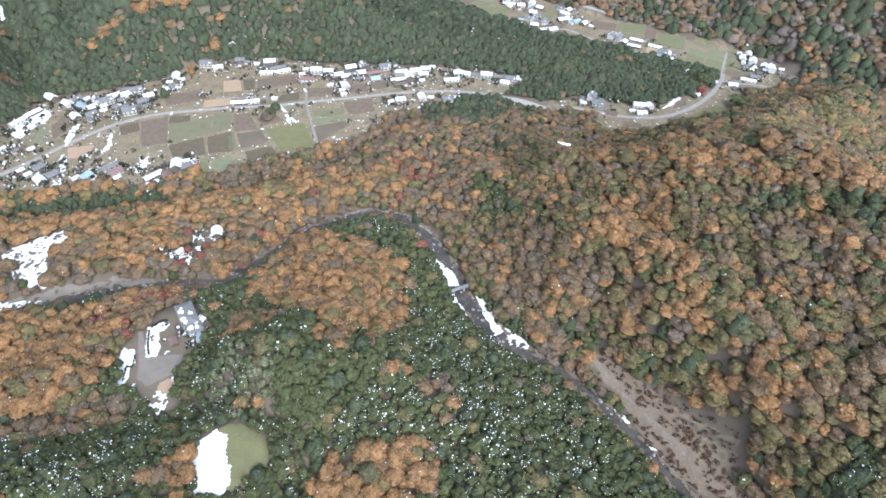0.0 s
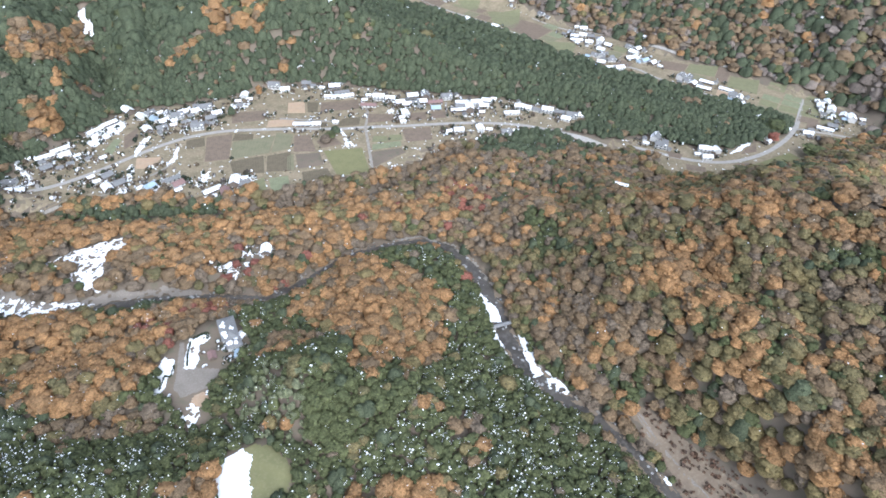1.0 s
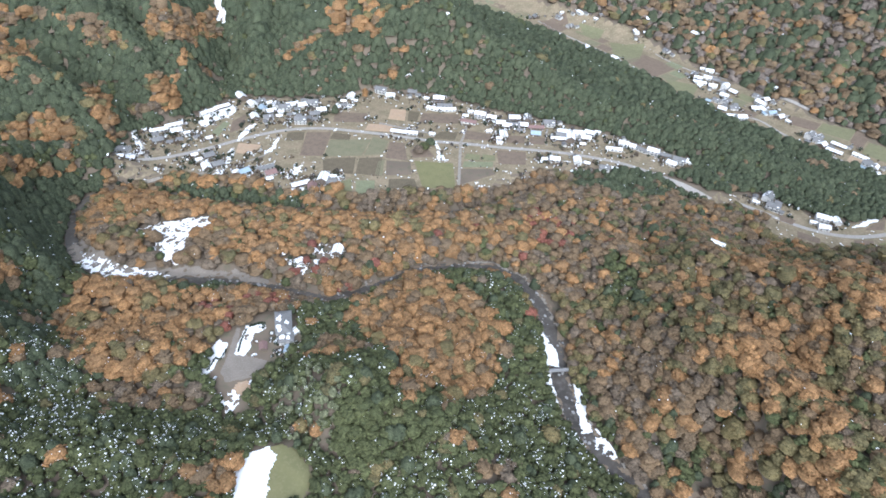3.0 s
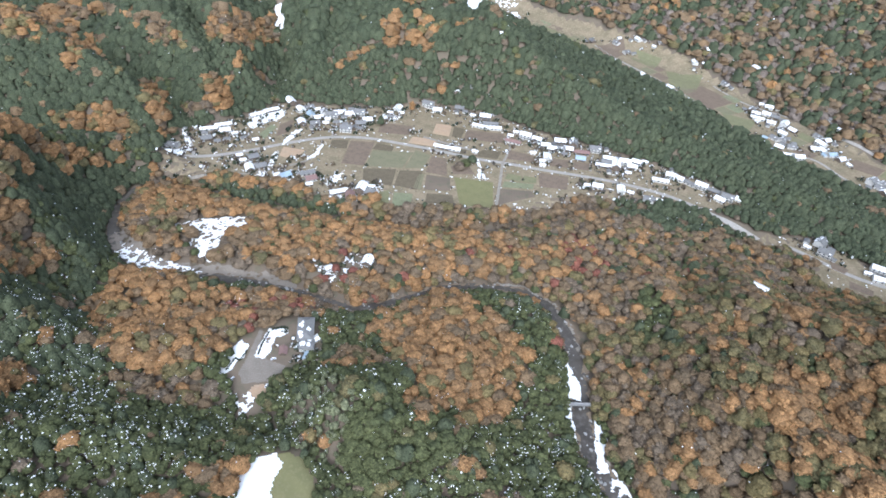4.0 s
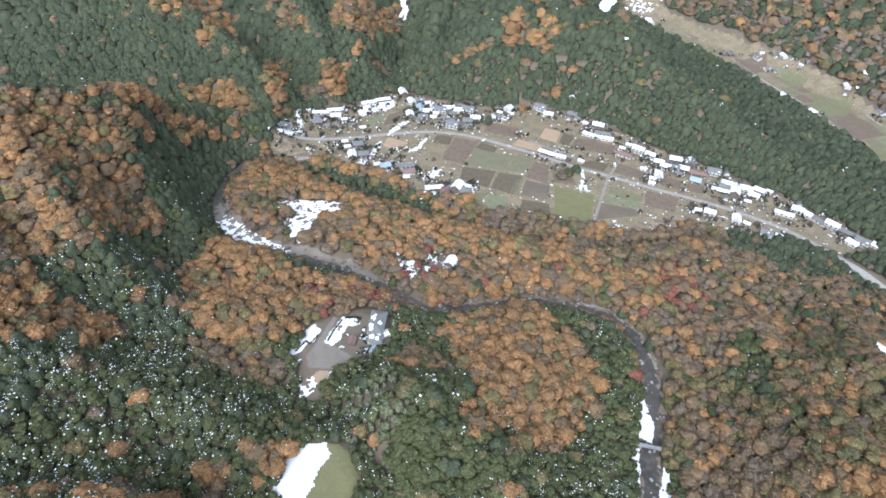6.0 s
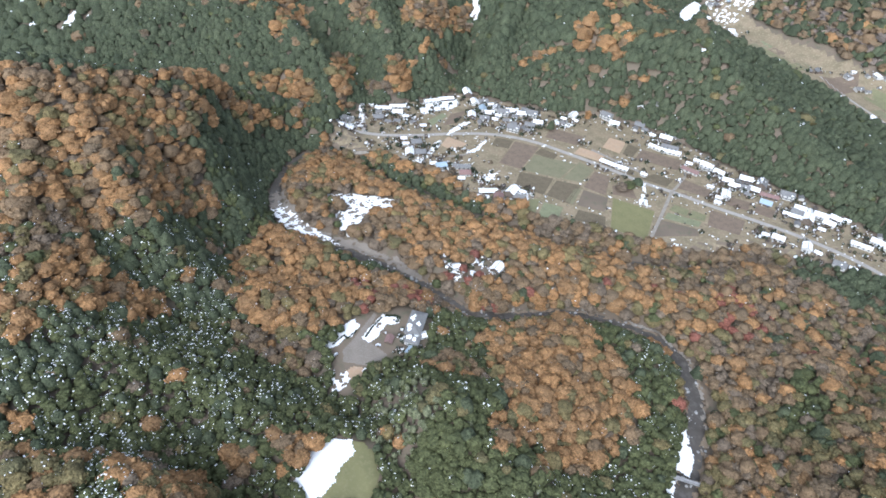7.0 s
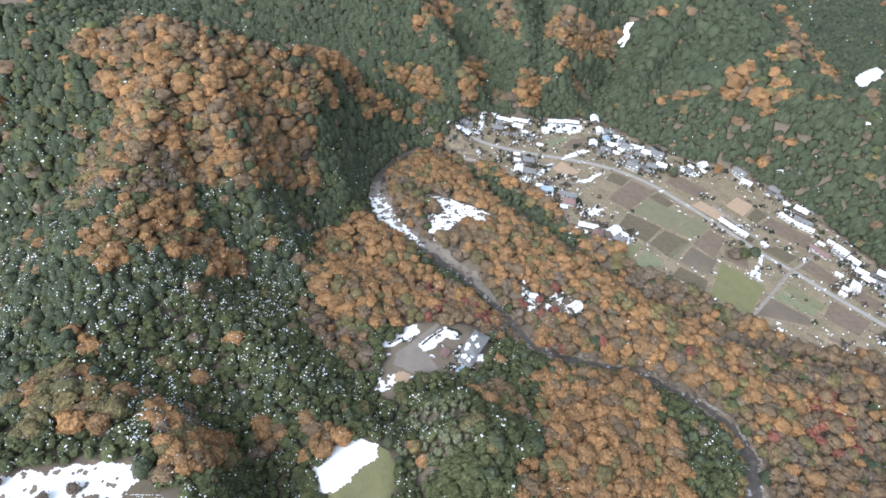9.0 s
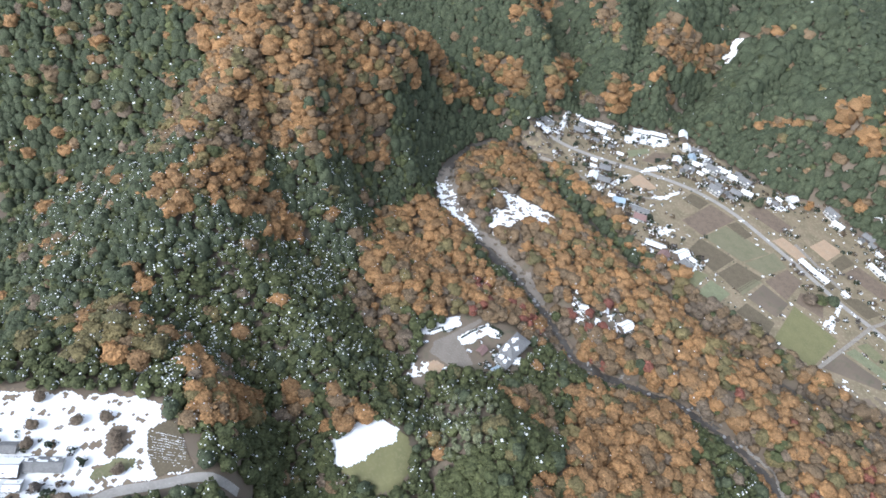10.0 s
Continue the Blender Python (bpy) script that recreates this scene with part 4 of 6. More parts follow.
def snowy(x, y):
    """How much old snow lies on the crowns."""
    s = 0.12 + smooth(0.1, 0.8, rough(x, y, 42, 1.5)) * 0.24
    for cx, cy, r, a in ((-154, 351, 26, 0.22), (-275, 235, 26, 0.22), (-365, 324, 26, 0.22), (-356, 242, 26, 0.22), (-204, 272, 26, 0.22), (-128, 172, 26, 0.22), (-170, 170, 26, 0.22), (-150, 330, 40, 0.3), (-120, 235, 60, 0.16), (-200, 225, 60, 0.14), (120, 120, 60, 0.2), (150, 210, 30, 0.16), (60, 215, 45, 0.1), (-30, 730, 60, 0.12), (150, 745, 40, 0.14), (290, 650, 60, 0.1)):
        s = s + 2.5 * a * np.exp(-((x - cx) ** 2 + (y - cy) ** 2) / r ** 2)
    return s * np.where(y > 560, 0.5, np.where(x > 220, 0.5, np.where(x > 10, 1.3, 1.9))) * (0.15 + 2.2 * smooth(0.0, 0.8, rough(x, y, 7, 2.2)))


def crowns(x, y, kind, size, hue, counts, card, grow):
    """Leaf clumps of all trees, species by species."""
    out = {}
    r = np.random.default_rng(11)
    for k, name in enumerate(NAMES):
        shape, c0, c1, rad, base, stretch = SPECIES[name]
        sel = np.flatnonzero(kind == k)
        if not len(sel):
            continue
        slot = 0 if name in ("cedar", "evergreen_oak", "bamboo") else {"broad": 1, "bare": 2}[shape]
        n = counts[slot]
        sides, rings = ((6, 3), (10, 4))[slot > 0] if grow < 1 else ((6, 2), (8, 3))[slot > 0] if grow < 1.3 else (6, 2)
        protos = [crown_mesh(shape, n, r, card[slot], sides, rings) for _ in range(9)]
        faces, clump = protos[0][1], protos[0][2]
        P = np.array([q[0] for q in protos])[r.integers(0, 9, len(sel))]
        m = P.shape[1]
        a = r.random(len(sel)) * 6.283
        ca, sa = np.cos(a)[:, None], np.sin(a)[:, None]
        R = (rad * size[sel])[:, None]
        px = (P[..., 0] * ca - P[..., 1] * sa) * R
        py = (P[..., 0] * sa + P[..., 1] * ca) * R
        pz = P[..., 2] * R * stretch
        ground_z = height(x[sel], y[sel])
        V = np.stack([px + x[sel][:, None], py + y[sel][:, None], pz + (ground_z + base * (0.72 + 0.28 * size[sel] / grow) + r.normal(0, 0.5, len(sel)))[:, None]], -1)
        many = clump[-1] + 1
        mix = hue[sel][:, None] * 0.72 + r.random((len(sel), many)) * 0.28
        col = np.array(c0) + (np.array(c1) - np.array(c0)) * mix[..., None]
        col *= (0.72 + 0.62 * r.random((len(sel), many)))[..., None]
        white = r.random((len(sel), n)) < (snowy(x[sel], y[sel]) * (1.0 if k < 3 else 0.1))[:, None]
        tops = P[:, :4 * n].reshape(len(sel), n, 4, 3)
        white &= tops[..., 2].mean(2) > 0.1
        col[:, :n][white] = SNOW_WHITE
        C = V[:, :4 * n].reshape(len(sel), n, 4, 3)
        mid = C.mean(2, keepdims=True)
        C = np.where(white[..., None, None], mid + (C - mid) * 0.4 + np.array((0, 0, 0.3)), C)
        V[:, :4 * n] = C.reshape(len(sel), 4 * n, 3)
        tint = np.ones((len(sel), m, 4), np.float32)
        tint[..., :3] = col[:, clump]
        out[k] = (V.reshape(-1, 3), tint.reshape(-1, 4), (faces[None] + np.arange(len(sel))[:, None, None] * m).reshape(-1, 4))
    return out


LABELS = {"cedar": "dark green cedar plantation flecked with old snow", "evergreen_oak": "green evergreen oak wood flecked with snow", "bamboo": "pale green bamboo grove by the clearing", "orange_oak": "orange autumn oak wood", "russet_oak": "russet brown autumn oak wood", "olive_oak": "olive yellow autumn oak wood", "bare_tree": "bare grey brown leafless wood", "haze_pale_tree": "leafless wood on the far slopes, paled to imitate haze", "maple": "deep red autumn maple grove"}
# tiers: spacing of evergreens, of broadleaves, distance range, clumps by crown shape and their size, crown scale
tiers = [(5.9, 7.7, 60, 430, (10, 44, 38), (0.23, 0.13, 0.135), 0.99), (6.2, 8.0, 430, 850, (2, 13, 12), (0.38, 0.2, 0.2), 1.02), (10.4, 12.0, 850, 1850, (1, 3, 3), (0.5, 0.38, 0.38), 1.75)]
planted = []
for fine, coarse, near, far, counts, card, grow in tiers:
    fx, fy = scatter(fine, near, far)
    cx, cy = scatter(coarse, near, far)
    tx, ty = np.r_[fx, cx], np.r_[fy, cy]
    kind, size, hue = plant(tx, ty)
    leafy = np.arange(len(tx)) >= len(fx)
    keys = list(MIX)
    wooded = zone(tx, ty)
    for key, filler in (("north", CED), ("cedar", CED), ("fir", CED), ("green", EVG), ("hill", EVG), ("west", EVG), ("bamboo", BAM)):
        kind[(wooded == keys.index(key)) & ~leafy & (kind >= ORA)] = filler
    size[leafy & (grow > 1.1)] *= 0.9
    open_wood = np.isin(wooded, [keys.index(key) for key in ("haze", "east", "loop", "bank", "orange", "russet", "bare", "red", "olive")])
    keep = np.where(open_wood, leafy, (kind >= ORA) == leafy)
    size[open_wood & (kind < ORA)] *= 1.2
    size *= 1 + 0.1 * np.hypot(height(tx + 4, ty) - height(tx - 4, ty), height(tx, ty + 4) - height(tx, ty - 4)) / 8
    planted.append((tx[keep], ty[keep], kind[keep], size[keep] * grow, hue[keep], counts, card, grow))
# the slope nearest to the path is planted tree by tree below
tx, ty, kind, size, hue, counts, card, grow = planted[0]
own = np.flatnonzero(np.hypot(tx - 62, ty - 238) < 46)[:280]
single = [(float(tx[i]), float(ty[i]), int(kind[i]), float(size[i]), float(hue[i])) for i in own]
rest = np.ones(len(tx), bool)
rest[own] = False
planted[0] = (tx[rest], ty[rest], kind[rest], size[rest], hue[rest], counts, card, grow)
for k, name in enumerate(NAMES):
    vs, ts, fs, count = [], [], [], 0
    for tier in planted:
        tx, ty, kind, size, hue, counts, card, grow = tier
        sel = kind == k
        got = crowns(tx[sel], ty[sel], kind[sel], size[sel], hue[sel], counts, card, grow)
        if k in got:
            vs.append(got[k][0])
            ts.append(got[k][1])
            fs.append(got[k][2] + count)
            count += len(got[k][0])
    tagged(mesh_object(name + "_wood", np.concatenate(vs), np.concatenate(fs), FOLIAGE, tint=np.concatenate(ts), soft=True), LABELS[name], "trees", kind="stuff")


# ---- single trees on the near slope ----
def tree(name, variant, snow_share):
    """A tapered trunk with limbs, under a crown of many leaf clumps."""
    shape, c0, c1, rad, base, stretch = SPECIES[name]
    r = np.random.default_rng(100 + variant)
    words = {"cedar": "young dark green cedar", "evergreen_oak": "round evergreen oak with dark leaves", "bamboo": "tuft of pale green bamboo", "orange_oak": "orange autumn oak", "russet_oak": "russet brown autumn oak", "olive_oak": "olive yellow autumn oak", "bare_tree": "leafless grey brown tree", "haze_pale_tree": "leafless tree paled to imitate haze", "maple": "deep red autumn maple"}[name]
    ob = thing("tree", 0, 0, 0, 0, words + (" flecked with snow on the slope" if snow_share else " on the wooded slope"), "tree", "trees of the near slope")
    bm = bmesh.new()
    bmesh.ops.create_cone(bm, segments=7, radius1=0.3, radius2=0.12, depth=base + 1.5, matrix=Matrix.Translation((0, 0, base / 2 - 0.25)))
    for i in range(4):
        a = i * 1.6 + r.random()
        m = Matrix.Translation((0, 0, base * 0.72)) @ Euler((0.8, 0, a)).to_matrix().to_4x4() @ Matrix.Translation((0, 0, rad * 0.4))
        bmesh.ops.create_cone(bm, segments=5, radius1=0.12, radius2=0.04, depth=rad * 0.8, matrix=m)
    part("trunk", bm, BARK, ob)
    n = {"cone": 50, "broad": 120, "bare": 100}[shape]
    if name in ("evergreen_oak", "bamboo"):
        n = 60
    v, faces, clump = crown_mesh(shape, n, r, {"cone": 0.2, "broad": 0.15 if n < 61 else 0.1, "bare": 0.11}[shape], 12, 3 if shape == "cone" else 5)
    m = clump[-1] + 1
    col = np.array(c0) + (np.array(c1) - np.array(c0)) * (0.7 * r.random() + 0.3 * r.random(m))[:, None]
    col *= (0.66 + 0.68 * r.random(m))[:, None]
    col[:n][r.random(n) < snow_share] = SNOW_WHITE
    tint = np.ones((len(v), 4), np.float32)
    tint[:, :3] = col[clump]
    v = v * np.array((rad, rad, rad * stretch)) + np.array((0, 0, base))
    mesh_object("crown", v, faces, FOLIAGE, ob, tint, soft=True)
    return ob


tree_kinds = {}
for i, (x, y, k, size, hue) in enumerate(single):
    key = (k, int(hue * 5), i % 9 == 0 and k < 3)
    m = pose(x, y, float(height(x, y)), 0, 0, (i * 67) % 360)
    if key not in tree_kinds:
        tree_kinds[key] = tree(NAMES[k], k * 10 + key[1], 0.1 if key[2] else 0.0)
        ob = tree_kinds[key]
        ob.matrix_basis = m
    else:
        ob = copy_thing(tree_kinds[key], m)
    ob.scale = (size, size, size ** 0.8)


# ---- fields, lanes and lying snow ----
FIELD_LOOK = {"soil": (SOIL, "brown tilled field", 0.1), "dark": (DARK_SOIL, "dark damp vegetable field", 0.1), "olive": (OLIVE, "olive brown stubble field", 0.1), "grass": (GRASS, "dry grassy field", 0.1), "rough": (LITTER, "overgrown brown field with dead stalks", 0.1), "tan": (TAN, "bare orange earth lot", 0.12), "pale": (PALE, "pale green winter crop field", 0.12), "lawn": (LAWN, "mown green field", 0.12), "green": (CROP, "green winter crop field", 0.12)}


def field(kind, corners, where):
    """A plot on a low bank, its bed laid in ridges between two furrow lines."""
    mat, label, lift = FIELD_LOOK[kind]
    c = np.array(corners, float).reshape(4, 2)
    mid = c.mean(0)
    c = mid + (c - mid) * 0.965
    z0 = float(height(mid[0], mid[1]))
    ob = thing("field", mid[0], mid[1], z0, 0, label + " " + where, "field", "fields " + where)
    bm = bmesh.new()
    c -= mid
    n, rows = (26, 2) if kind in ("lawn", "tan") else (26, 3)
    ridge = 0.0 if kind in ("lawn", "tan", "grass") else 0.12
    u, w = np.meshgrid(np.linspace(0, 1, n + 1), np.linspace(0, 1, rows + 1), indexing="ij")
    u, w = u[..., None], w[..., None]
    spots = (c[0] + (c[1] - c[0]) * u) * (1 - w) + (c[3] + (c[2] - c[3]) * u) * w
    lie = height(mid[0] + spots[..., 0], mid[1] + spots[..., 1]) - z0
    grid = []
    for i in range(n + 1):
        grid.append([bm.verts.new((*spots[i, j], lift + 0.14 + ridge * (i % 2) + lie[i, j])) for j in range(rows + 1)])
    for i in range(n):
        for j in range(rows):
            bm.faces.new((grid[i][j], grid[i][j + 1], grid[i + 1][j + 1], grid[i + 1][j]))
    edge = [e for e in bm.edges if e.is_boundary]
    ext = bmesh.ops.extrude_edge_only(bm, edges=edge)
    for v in [q for q in ext["geom"] if isinstance(q, bmesh.types.BMVert)]:
        v.co.z -= 0.6
        v.co.x *= 1.012
        v.co.y *= 1.012
    bmesh.ops.recalc_face_normals(bm, faces=bm.faces)
    part("bed", bm, mat, ob)


for plots, where in ((FIELDS_WEST, "beside the village road"), (FIELDS_EAST, "below the crossroads"), (FIELDS_SOUTH, "near the river wood"), (FIELDS_NORTH, "behind the village road"), (FIELDS_LOW, "along the lower road"), (FIELDS_FAR, "on the far valley floor")):
    for kind, *corners in plots:
        field(kind, corners, where)

# more plots across the far valley floor, where the ground is level and nothing else lies
frng = random.Random(12)
taken = [np.array(c, float).reshape(4, 2).mean(0) for _, *c in FIELDS_FAR] + [np.array(h[:2], float) for h in FAR_HOUSES + FAR_HOUSES_EAST]
axis_s = np.r_[0, np.cumsum(np.hypot(*np.diff(fv[:, :2], axis=0).T))]
FILL_FAR = []
for s0 in np.arange(230, axis_s[-1] - 20, 27):
    for across in (-0.78, -0.38, 0.02, 0.42, 0.8):
        corners = []
        for ds, dv in ((0, 0), (0, 0.36), (25, 0.36), (25, 0)):
            s1, v1 = s0 + ds, across - 0.18 + dv
            px, py, hw = (np.interp(s1, axis_s, fv[:, q]) for q in range(3))
            nx, ny = (np.interp(s1, axis_s, side[:, q] / fv[:, 2]) for q in range(2))
            corners += [px + nx * hw * v1, py + ny * hw * v1]
        c = np.array(corners).reshape(4, 2)
        z = height(c[:, 0], c[:, 1])
        near_road = min(along(q, c[:, 0], c[:, 1])[0].min() for q in (LANE_FAR, LANE_FAR_NORTH))
        if np.ptp(z) > 6 or near_road < 2.5 or any(np.hypot(*(c.mean(0) - q)) < (30 if k < len(FIELDS_FAR) else 17) for k, q in enumerate(taken)) or frng.random() < 0.08:
            continue
        FILL_FAR.append((frng.choice(("olive", "olive", "soil", "green", "pale", "green", "grass", "pale")), *corners))

for kind, *corners in FILL_FAR:
    field(kind, corners, "on the far valley floor")

for line, half, mat, label in ((LANE_SIDE, 1.7, GRAVEL, "pale gravel farm lane between the fields"), (LANE_NORTH, 1.6, GRAVEL, "pale gravel lane up to the houses"), (LANE_GULLY, 2.4, ASPHALT, "dark lane up a side gully"), (LANE_LOWER, 1.6, GRAVEL, "narrow lane below the houses"), (LANE_TEMPLE, 1.6, GRAVEL, "short lane to the upper houses"), (LANE_HAMLET, 1.6, GRAVEL, "short lane between two houses"), (LANE_FARM, 2.2, GRAVEL, "wide gravel drive to the earth lot"),
                               (LANE_FAR, 2.4, ASPHALT, "pale road along the far valley"), (LANE_FAR_NORTH, 2.0, ASPHALT, "pale farm road across the far fields"), (LANE_CROSS, 2.2, ASPHALT, "pale cross road between the fields"), (LANE_EAST, 2.2, ASPHALT, "pale road to the far houses"), ([(247, 135), (242, 118), (236, 96), (232, 67), (230, 41), (225, 20), (215, -2), (205, -30)], 1.7, DRIVE, "worn brown track along the river"), (FARM_LANE, 1.6, GRAVEL, "thawed lane through the snowy farm"), (FARM_ROAD, 2.6, ASPHALT, "grey road past the snowy farm")):
    ribbon("lane", line, half, 0.28, mat, label=label, category="lane", step=3.0)

SNOWS = [(SNOW_TERRACE, 9, "smooth white snow on a terrace behind the houses"), (SNOW_STRIP, 0.9, "long patch of snow below the wood"), (SNOW_LANE, 0.7, "patch of snow beside the lane"), (SNOW_SLOPE, 0.9, "curved patch of snow on a slope"), (SNOW_GULLY, 0.6, "broken snow along the gully lane"), (SNOW_EDGE, 0.7, "strip of snow at a field edge"), (SNOW_BANK, 0.5, "strip of snow along a bank"), (SNOW_SOUTH, 0.5, "ragged snow between houses"), (SNOW_YARD, 0.2, "ragged snow in a yard"), (SNOW_PATH, 0.6, "strip of snow beside a house"), (SNOW_HEAP, 0.1, "small heap of dirty snow"),
         (SNOW_LOW, 9, "long bank of snow under the wood"), (SNOW_DITCH, 0.7, "strip of snow in a ditch"), (SNOW_MEADOW, 0.1, "broken snow along the meadow edge"), (LODGE_SNOW, 9, "snow bank beside the lodge drive"), (LODGE_HEDGE_BED, 0.9, "snow on the bed inside the drive"), (LODGE_SLUSH, 0.25, "thin slush below the lodge yard"), (SNOW_TAIL, 0.25, "broken snow beside the river clearing"), (WOOD_GAP, 0.4, "patch of snow in a gap of the wood"), (SNOWFIELD, 0.6, "half melted snow in a river clearing"), (MAPLE_YARD, -0.15, "patchy snow among the red maples"), (RIVER_SNOW_WEST, 1.0, "snow on the gravel of the river bank"), (RIVER_SNOW_MID, 1.0, "snow on a gravel bar above the footbridge"), (RIVER_SNOW_EAST, 1.0, "snow along the opposite river bank"), (RIVER_SNOW_TIP, 0.6, "bright snow on a gravel spit"), (RIVER_SNOW_BEND, 0.35, "broken snow on the shingle of the river bend"), (RIVER_SNOW_DOWN, 0.3, "snow on boulders in the river"), (RIVER_SNOW_DOWN_B, 0.6, "snow on boulders downstream"),
         (SNOW_HEAD, 9, "wide snow above the valley head"), (SNOW_HEAD_LOW, 9, "wide snow beside the valley head houses"), (SNOW_CREST, 0.8, "snow in a gap on the wooded ridge"), (SNOW_CREST_LOW, 0.4, "broken snow in a gap on the wooded ridge"), (SNOW_VALE, 0.7, "snow on a clearing behind the hill"), (SNOW_VALE_UPPER, 0.7, "snow on a steep clearing behind the hill"), (SNOW_VALE_TOP, 0.5, "broken snow on a clearing behind the hill"), (SNOW_RAVINE, 0.8, "narrow strip of snow in a ravine")]
for i, (poly, cover, label) in enumerate(SNOWS):
    low = label.find("river b") > 0 or label.find("gravel") > 0 or label.find("shingle") > 0 or label.find("boulders") > 0
    patch("snow_patch", poly, (2.7 if low else 0.35) + 0.012 * i, SNOW, 0.8, 1.4, label, "snow", "structure", seed=i * 0.7, cover=cover)
patch("snow_patch", [(-50, 200), (-46, 222), (-31, 237), (-16, 238), (-13, 228), (-20, 218), (-22, 206), (-28, 197), (-40, 192)], 0.4, SNOW, 1.1, 1.0, "smooth white snow on half of a clearing", "snow", seed=21)
patch("snow_patch", [(490, 1130), (560, 1180), (585, 1260), (560, 1310), (520, 1310), (480, 1230)], 0.45, SNOW, 1.6, 2.5, "broken snow between the valley head houses", "snow", seed=35, cover=0.05)
patch("lawn", CLEARING, 0.25, LAWN, 2.0, 0.8, "olive green grass of a forest clearing", "grass", seed=22)
patch("yard", LODGE_YARD, 0.15, LITTER, 2.0, 1.5, "brown trodden earth round the lodge", "yard", seed=23)
patch("drive", LODGE_DRIVE, 0.3, DRIVE, 0.8, 0.4, "grey gravel drive and turning place", "drive", seed=24)
patch("lot", LODGE_SAND, 0.3, TAN, 1.5, 0.8, "sandy parking place with old snow", "lot", seed=25)
patch("yard", FARM_POLY, 0.1, RUSSET_SCRUB, 2.0, 2.0, "brown weedy ground of the farm", "yard", seed=31)
patch("snow_patch", FARM_SNOW, 0.3, SNOW, 0.8, 2.4, "wide white snow over the farm yard", "snow", seed=26, cover=0.75)
patch("garden", FARM_GARDEN, 0.5, DARK_SOIL, 1.0, 0.6, "snowy garden plot behind the farm", "garden", seed=27)
for i in range(13):
    u = i / 12
    a, b = (-117 + 10 * u, 136 - 15 * u), (-99 + 12 * u, 143 - 10 * u)
    strip = [(a[0] - 0.2, a[1] - 0.3), (b[0] - 0.2, b[1] - 0.3), (b[0] + 0.55, b[1] + 0.75), (a[0] + 0.55, a[1] + 0.75)]
    patch("garden_row", strip, 0.8, SNOW, 0.35, 0.35, "ragged row of snow in the farm garden", "garden row", seed=60 + i, cover=0.75)
patch("bare_ground", FARM_EARTH, 0.5, LITTER, 1.0, 1.0, "thawed brown earth in the snow", "ground", seed=28)
patch("bare_ground", FARM_GRASS, 0.5, CROP, 1.0, 1.0, "thawed green grass in the snow", "ground", seed=29)


# ---- houses ----
def box(bm, x0, x1, y0, y1, z0, z1):
    m = Matrix.Translation(((x0 + x1) / 2, (y0 + y1) / 2, (z0 + z1) / 2)) @ Matrix.Diagonal((x1 - x0, y1 - y0, z1 - z0, 1))
    return bmesh.ops.create_cube(bm, size=1, matrix=m)["verts"]


def gable(bm, length, width, eave, rise, thick, over=0.7, part_of=(0.0, 1.0)):
    """Two sloping slabs that meet at the ridge, along x."""
    for s in (-1, 1):
        slope = Vector((0, s * (width / 2 + over), -rise * (width / 2 + over) / (width / 2)))
        a, b = part_of
        p = [Vector((0, 0, eave + rise)) + slope * q for q in (a, b)]
        vs = []
        for x in (-length / 2 - over, length / 2 + over):
            for q in p:
                vs += [bm.verts.new((x, q.y, q.z)), bm.verts.new((x, q.y, q.z + thick))]
        for f in ((0, 1, 3, 2), (4, 6, 7, 5), (0, 2, 6, 4), (1, 5, 7, 3), (2, 3, 7, 6), (0, 4, 5, 1)):
            bm.faces.new([vs[i] for i in f])
    bmesh.ops.recalc_face_normals(bm, faces=bm.faces)


ROOFS = {"w": (TILE_ROOF, "snow-covered roof"), "g": (TILE_ROOF, "grey tiled roof"), "b": (BLUE_ROOF, "pale blue sheet roof"), "r": (RED_ROOF, "rusty red roof")}
SIZES = {"": (12.0, 9.0, 3.5, 2.6), "s": (7.0, 5.2, 2.7, 1.5), "l": (20.0, 7.0, 3.1, 1.8), "2": (14.5, 10.0, 5.9, 2.8)}


def roof_snow(bm, length, width, eave, rise, cover, seed):
    """Old snow on both slopes of a gabled roof, thawed in places and ragged at its edges."""
    lie = random.Random(seed)
    n, rows = max(6, int(length / 1.3)), 5
    for s, share in zip((1, -1), cover):
        grid = [[None] * (rows + 1) for _ in range(n + 1)]
        for i in range(n + 1):
            for j in range(rows + 1):
                u = 0.03 + 0.97 * j / rows + (lie.uniform(-0.06, 0.06) if 0 < j else 0)
                x = (i / n - 0.5) * (length + 0.9) + (lie.uniform(-0.3, 0.3) if 0 < i < n else 0)
                y = u * (width / 2 + 0.5)
                grid[i][j] = bm.verts.new((x, s * y, eave + rise - y * rise / (width / 2) + 0.2))
        for i in range(n):
            for j in range(rows):
                thaw = 0.5 + 0.5 * math.sin(i * 0.9 + seed + 2 * s) * math.cos(j * 1.3 + 0.4 * i + seed)
                if thaw * 0.7 + lie.random() * 0.3 < share:
                    bm.faces.new((grid[i][j], grid[i + 1][j], grid[i + 1][j + 1], grid[i][j + 1]))
    loose = [v for v in bm.verts if not v.link_faces]
    bmesh.ops.delete(bm, geom=loose, context="VERTS")
    ext = bmesh.ops.extrude_edge_only(bm, edges=[q for q in bm.edges if q.is_boundary])
    for v in (q for q in ext["geom"] if isinstance(q, bmesh.types.BMVert)):
        v.co.z -= 0.24
    bmesh.ops.recalc_face_normals(bm, faces=bm.faces)


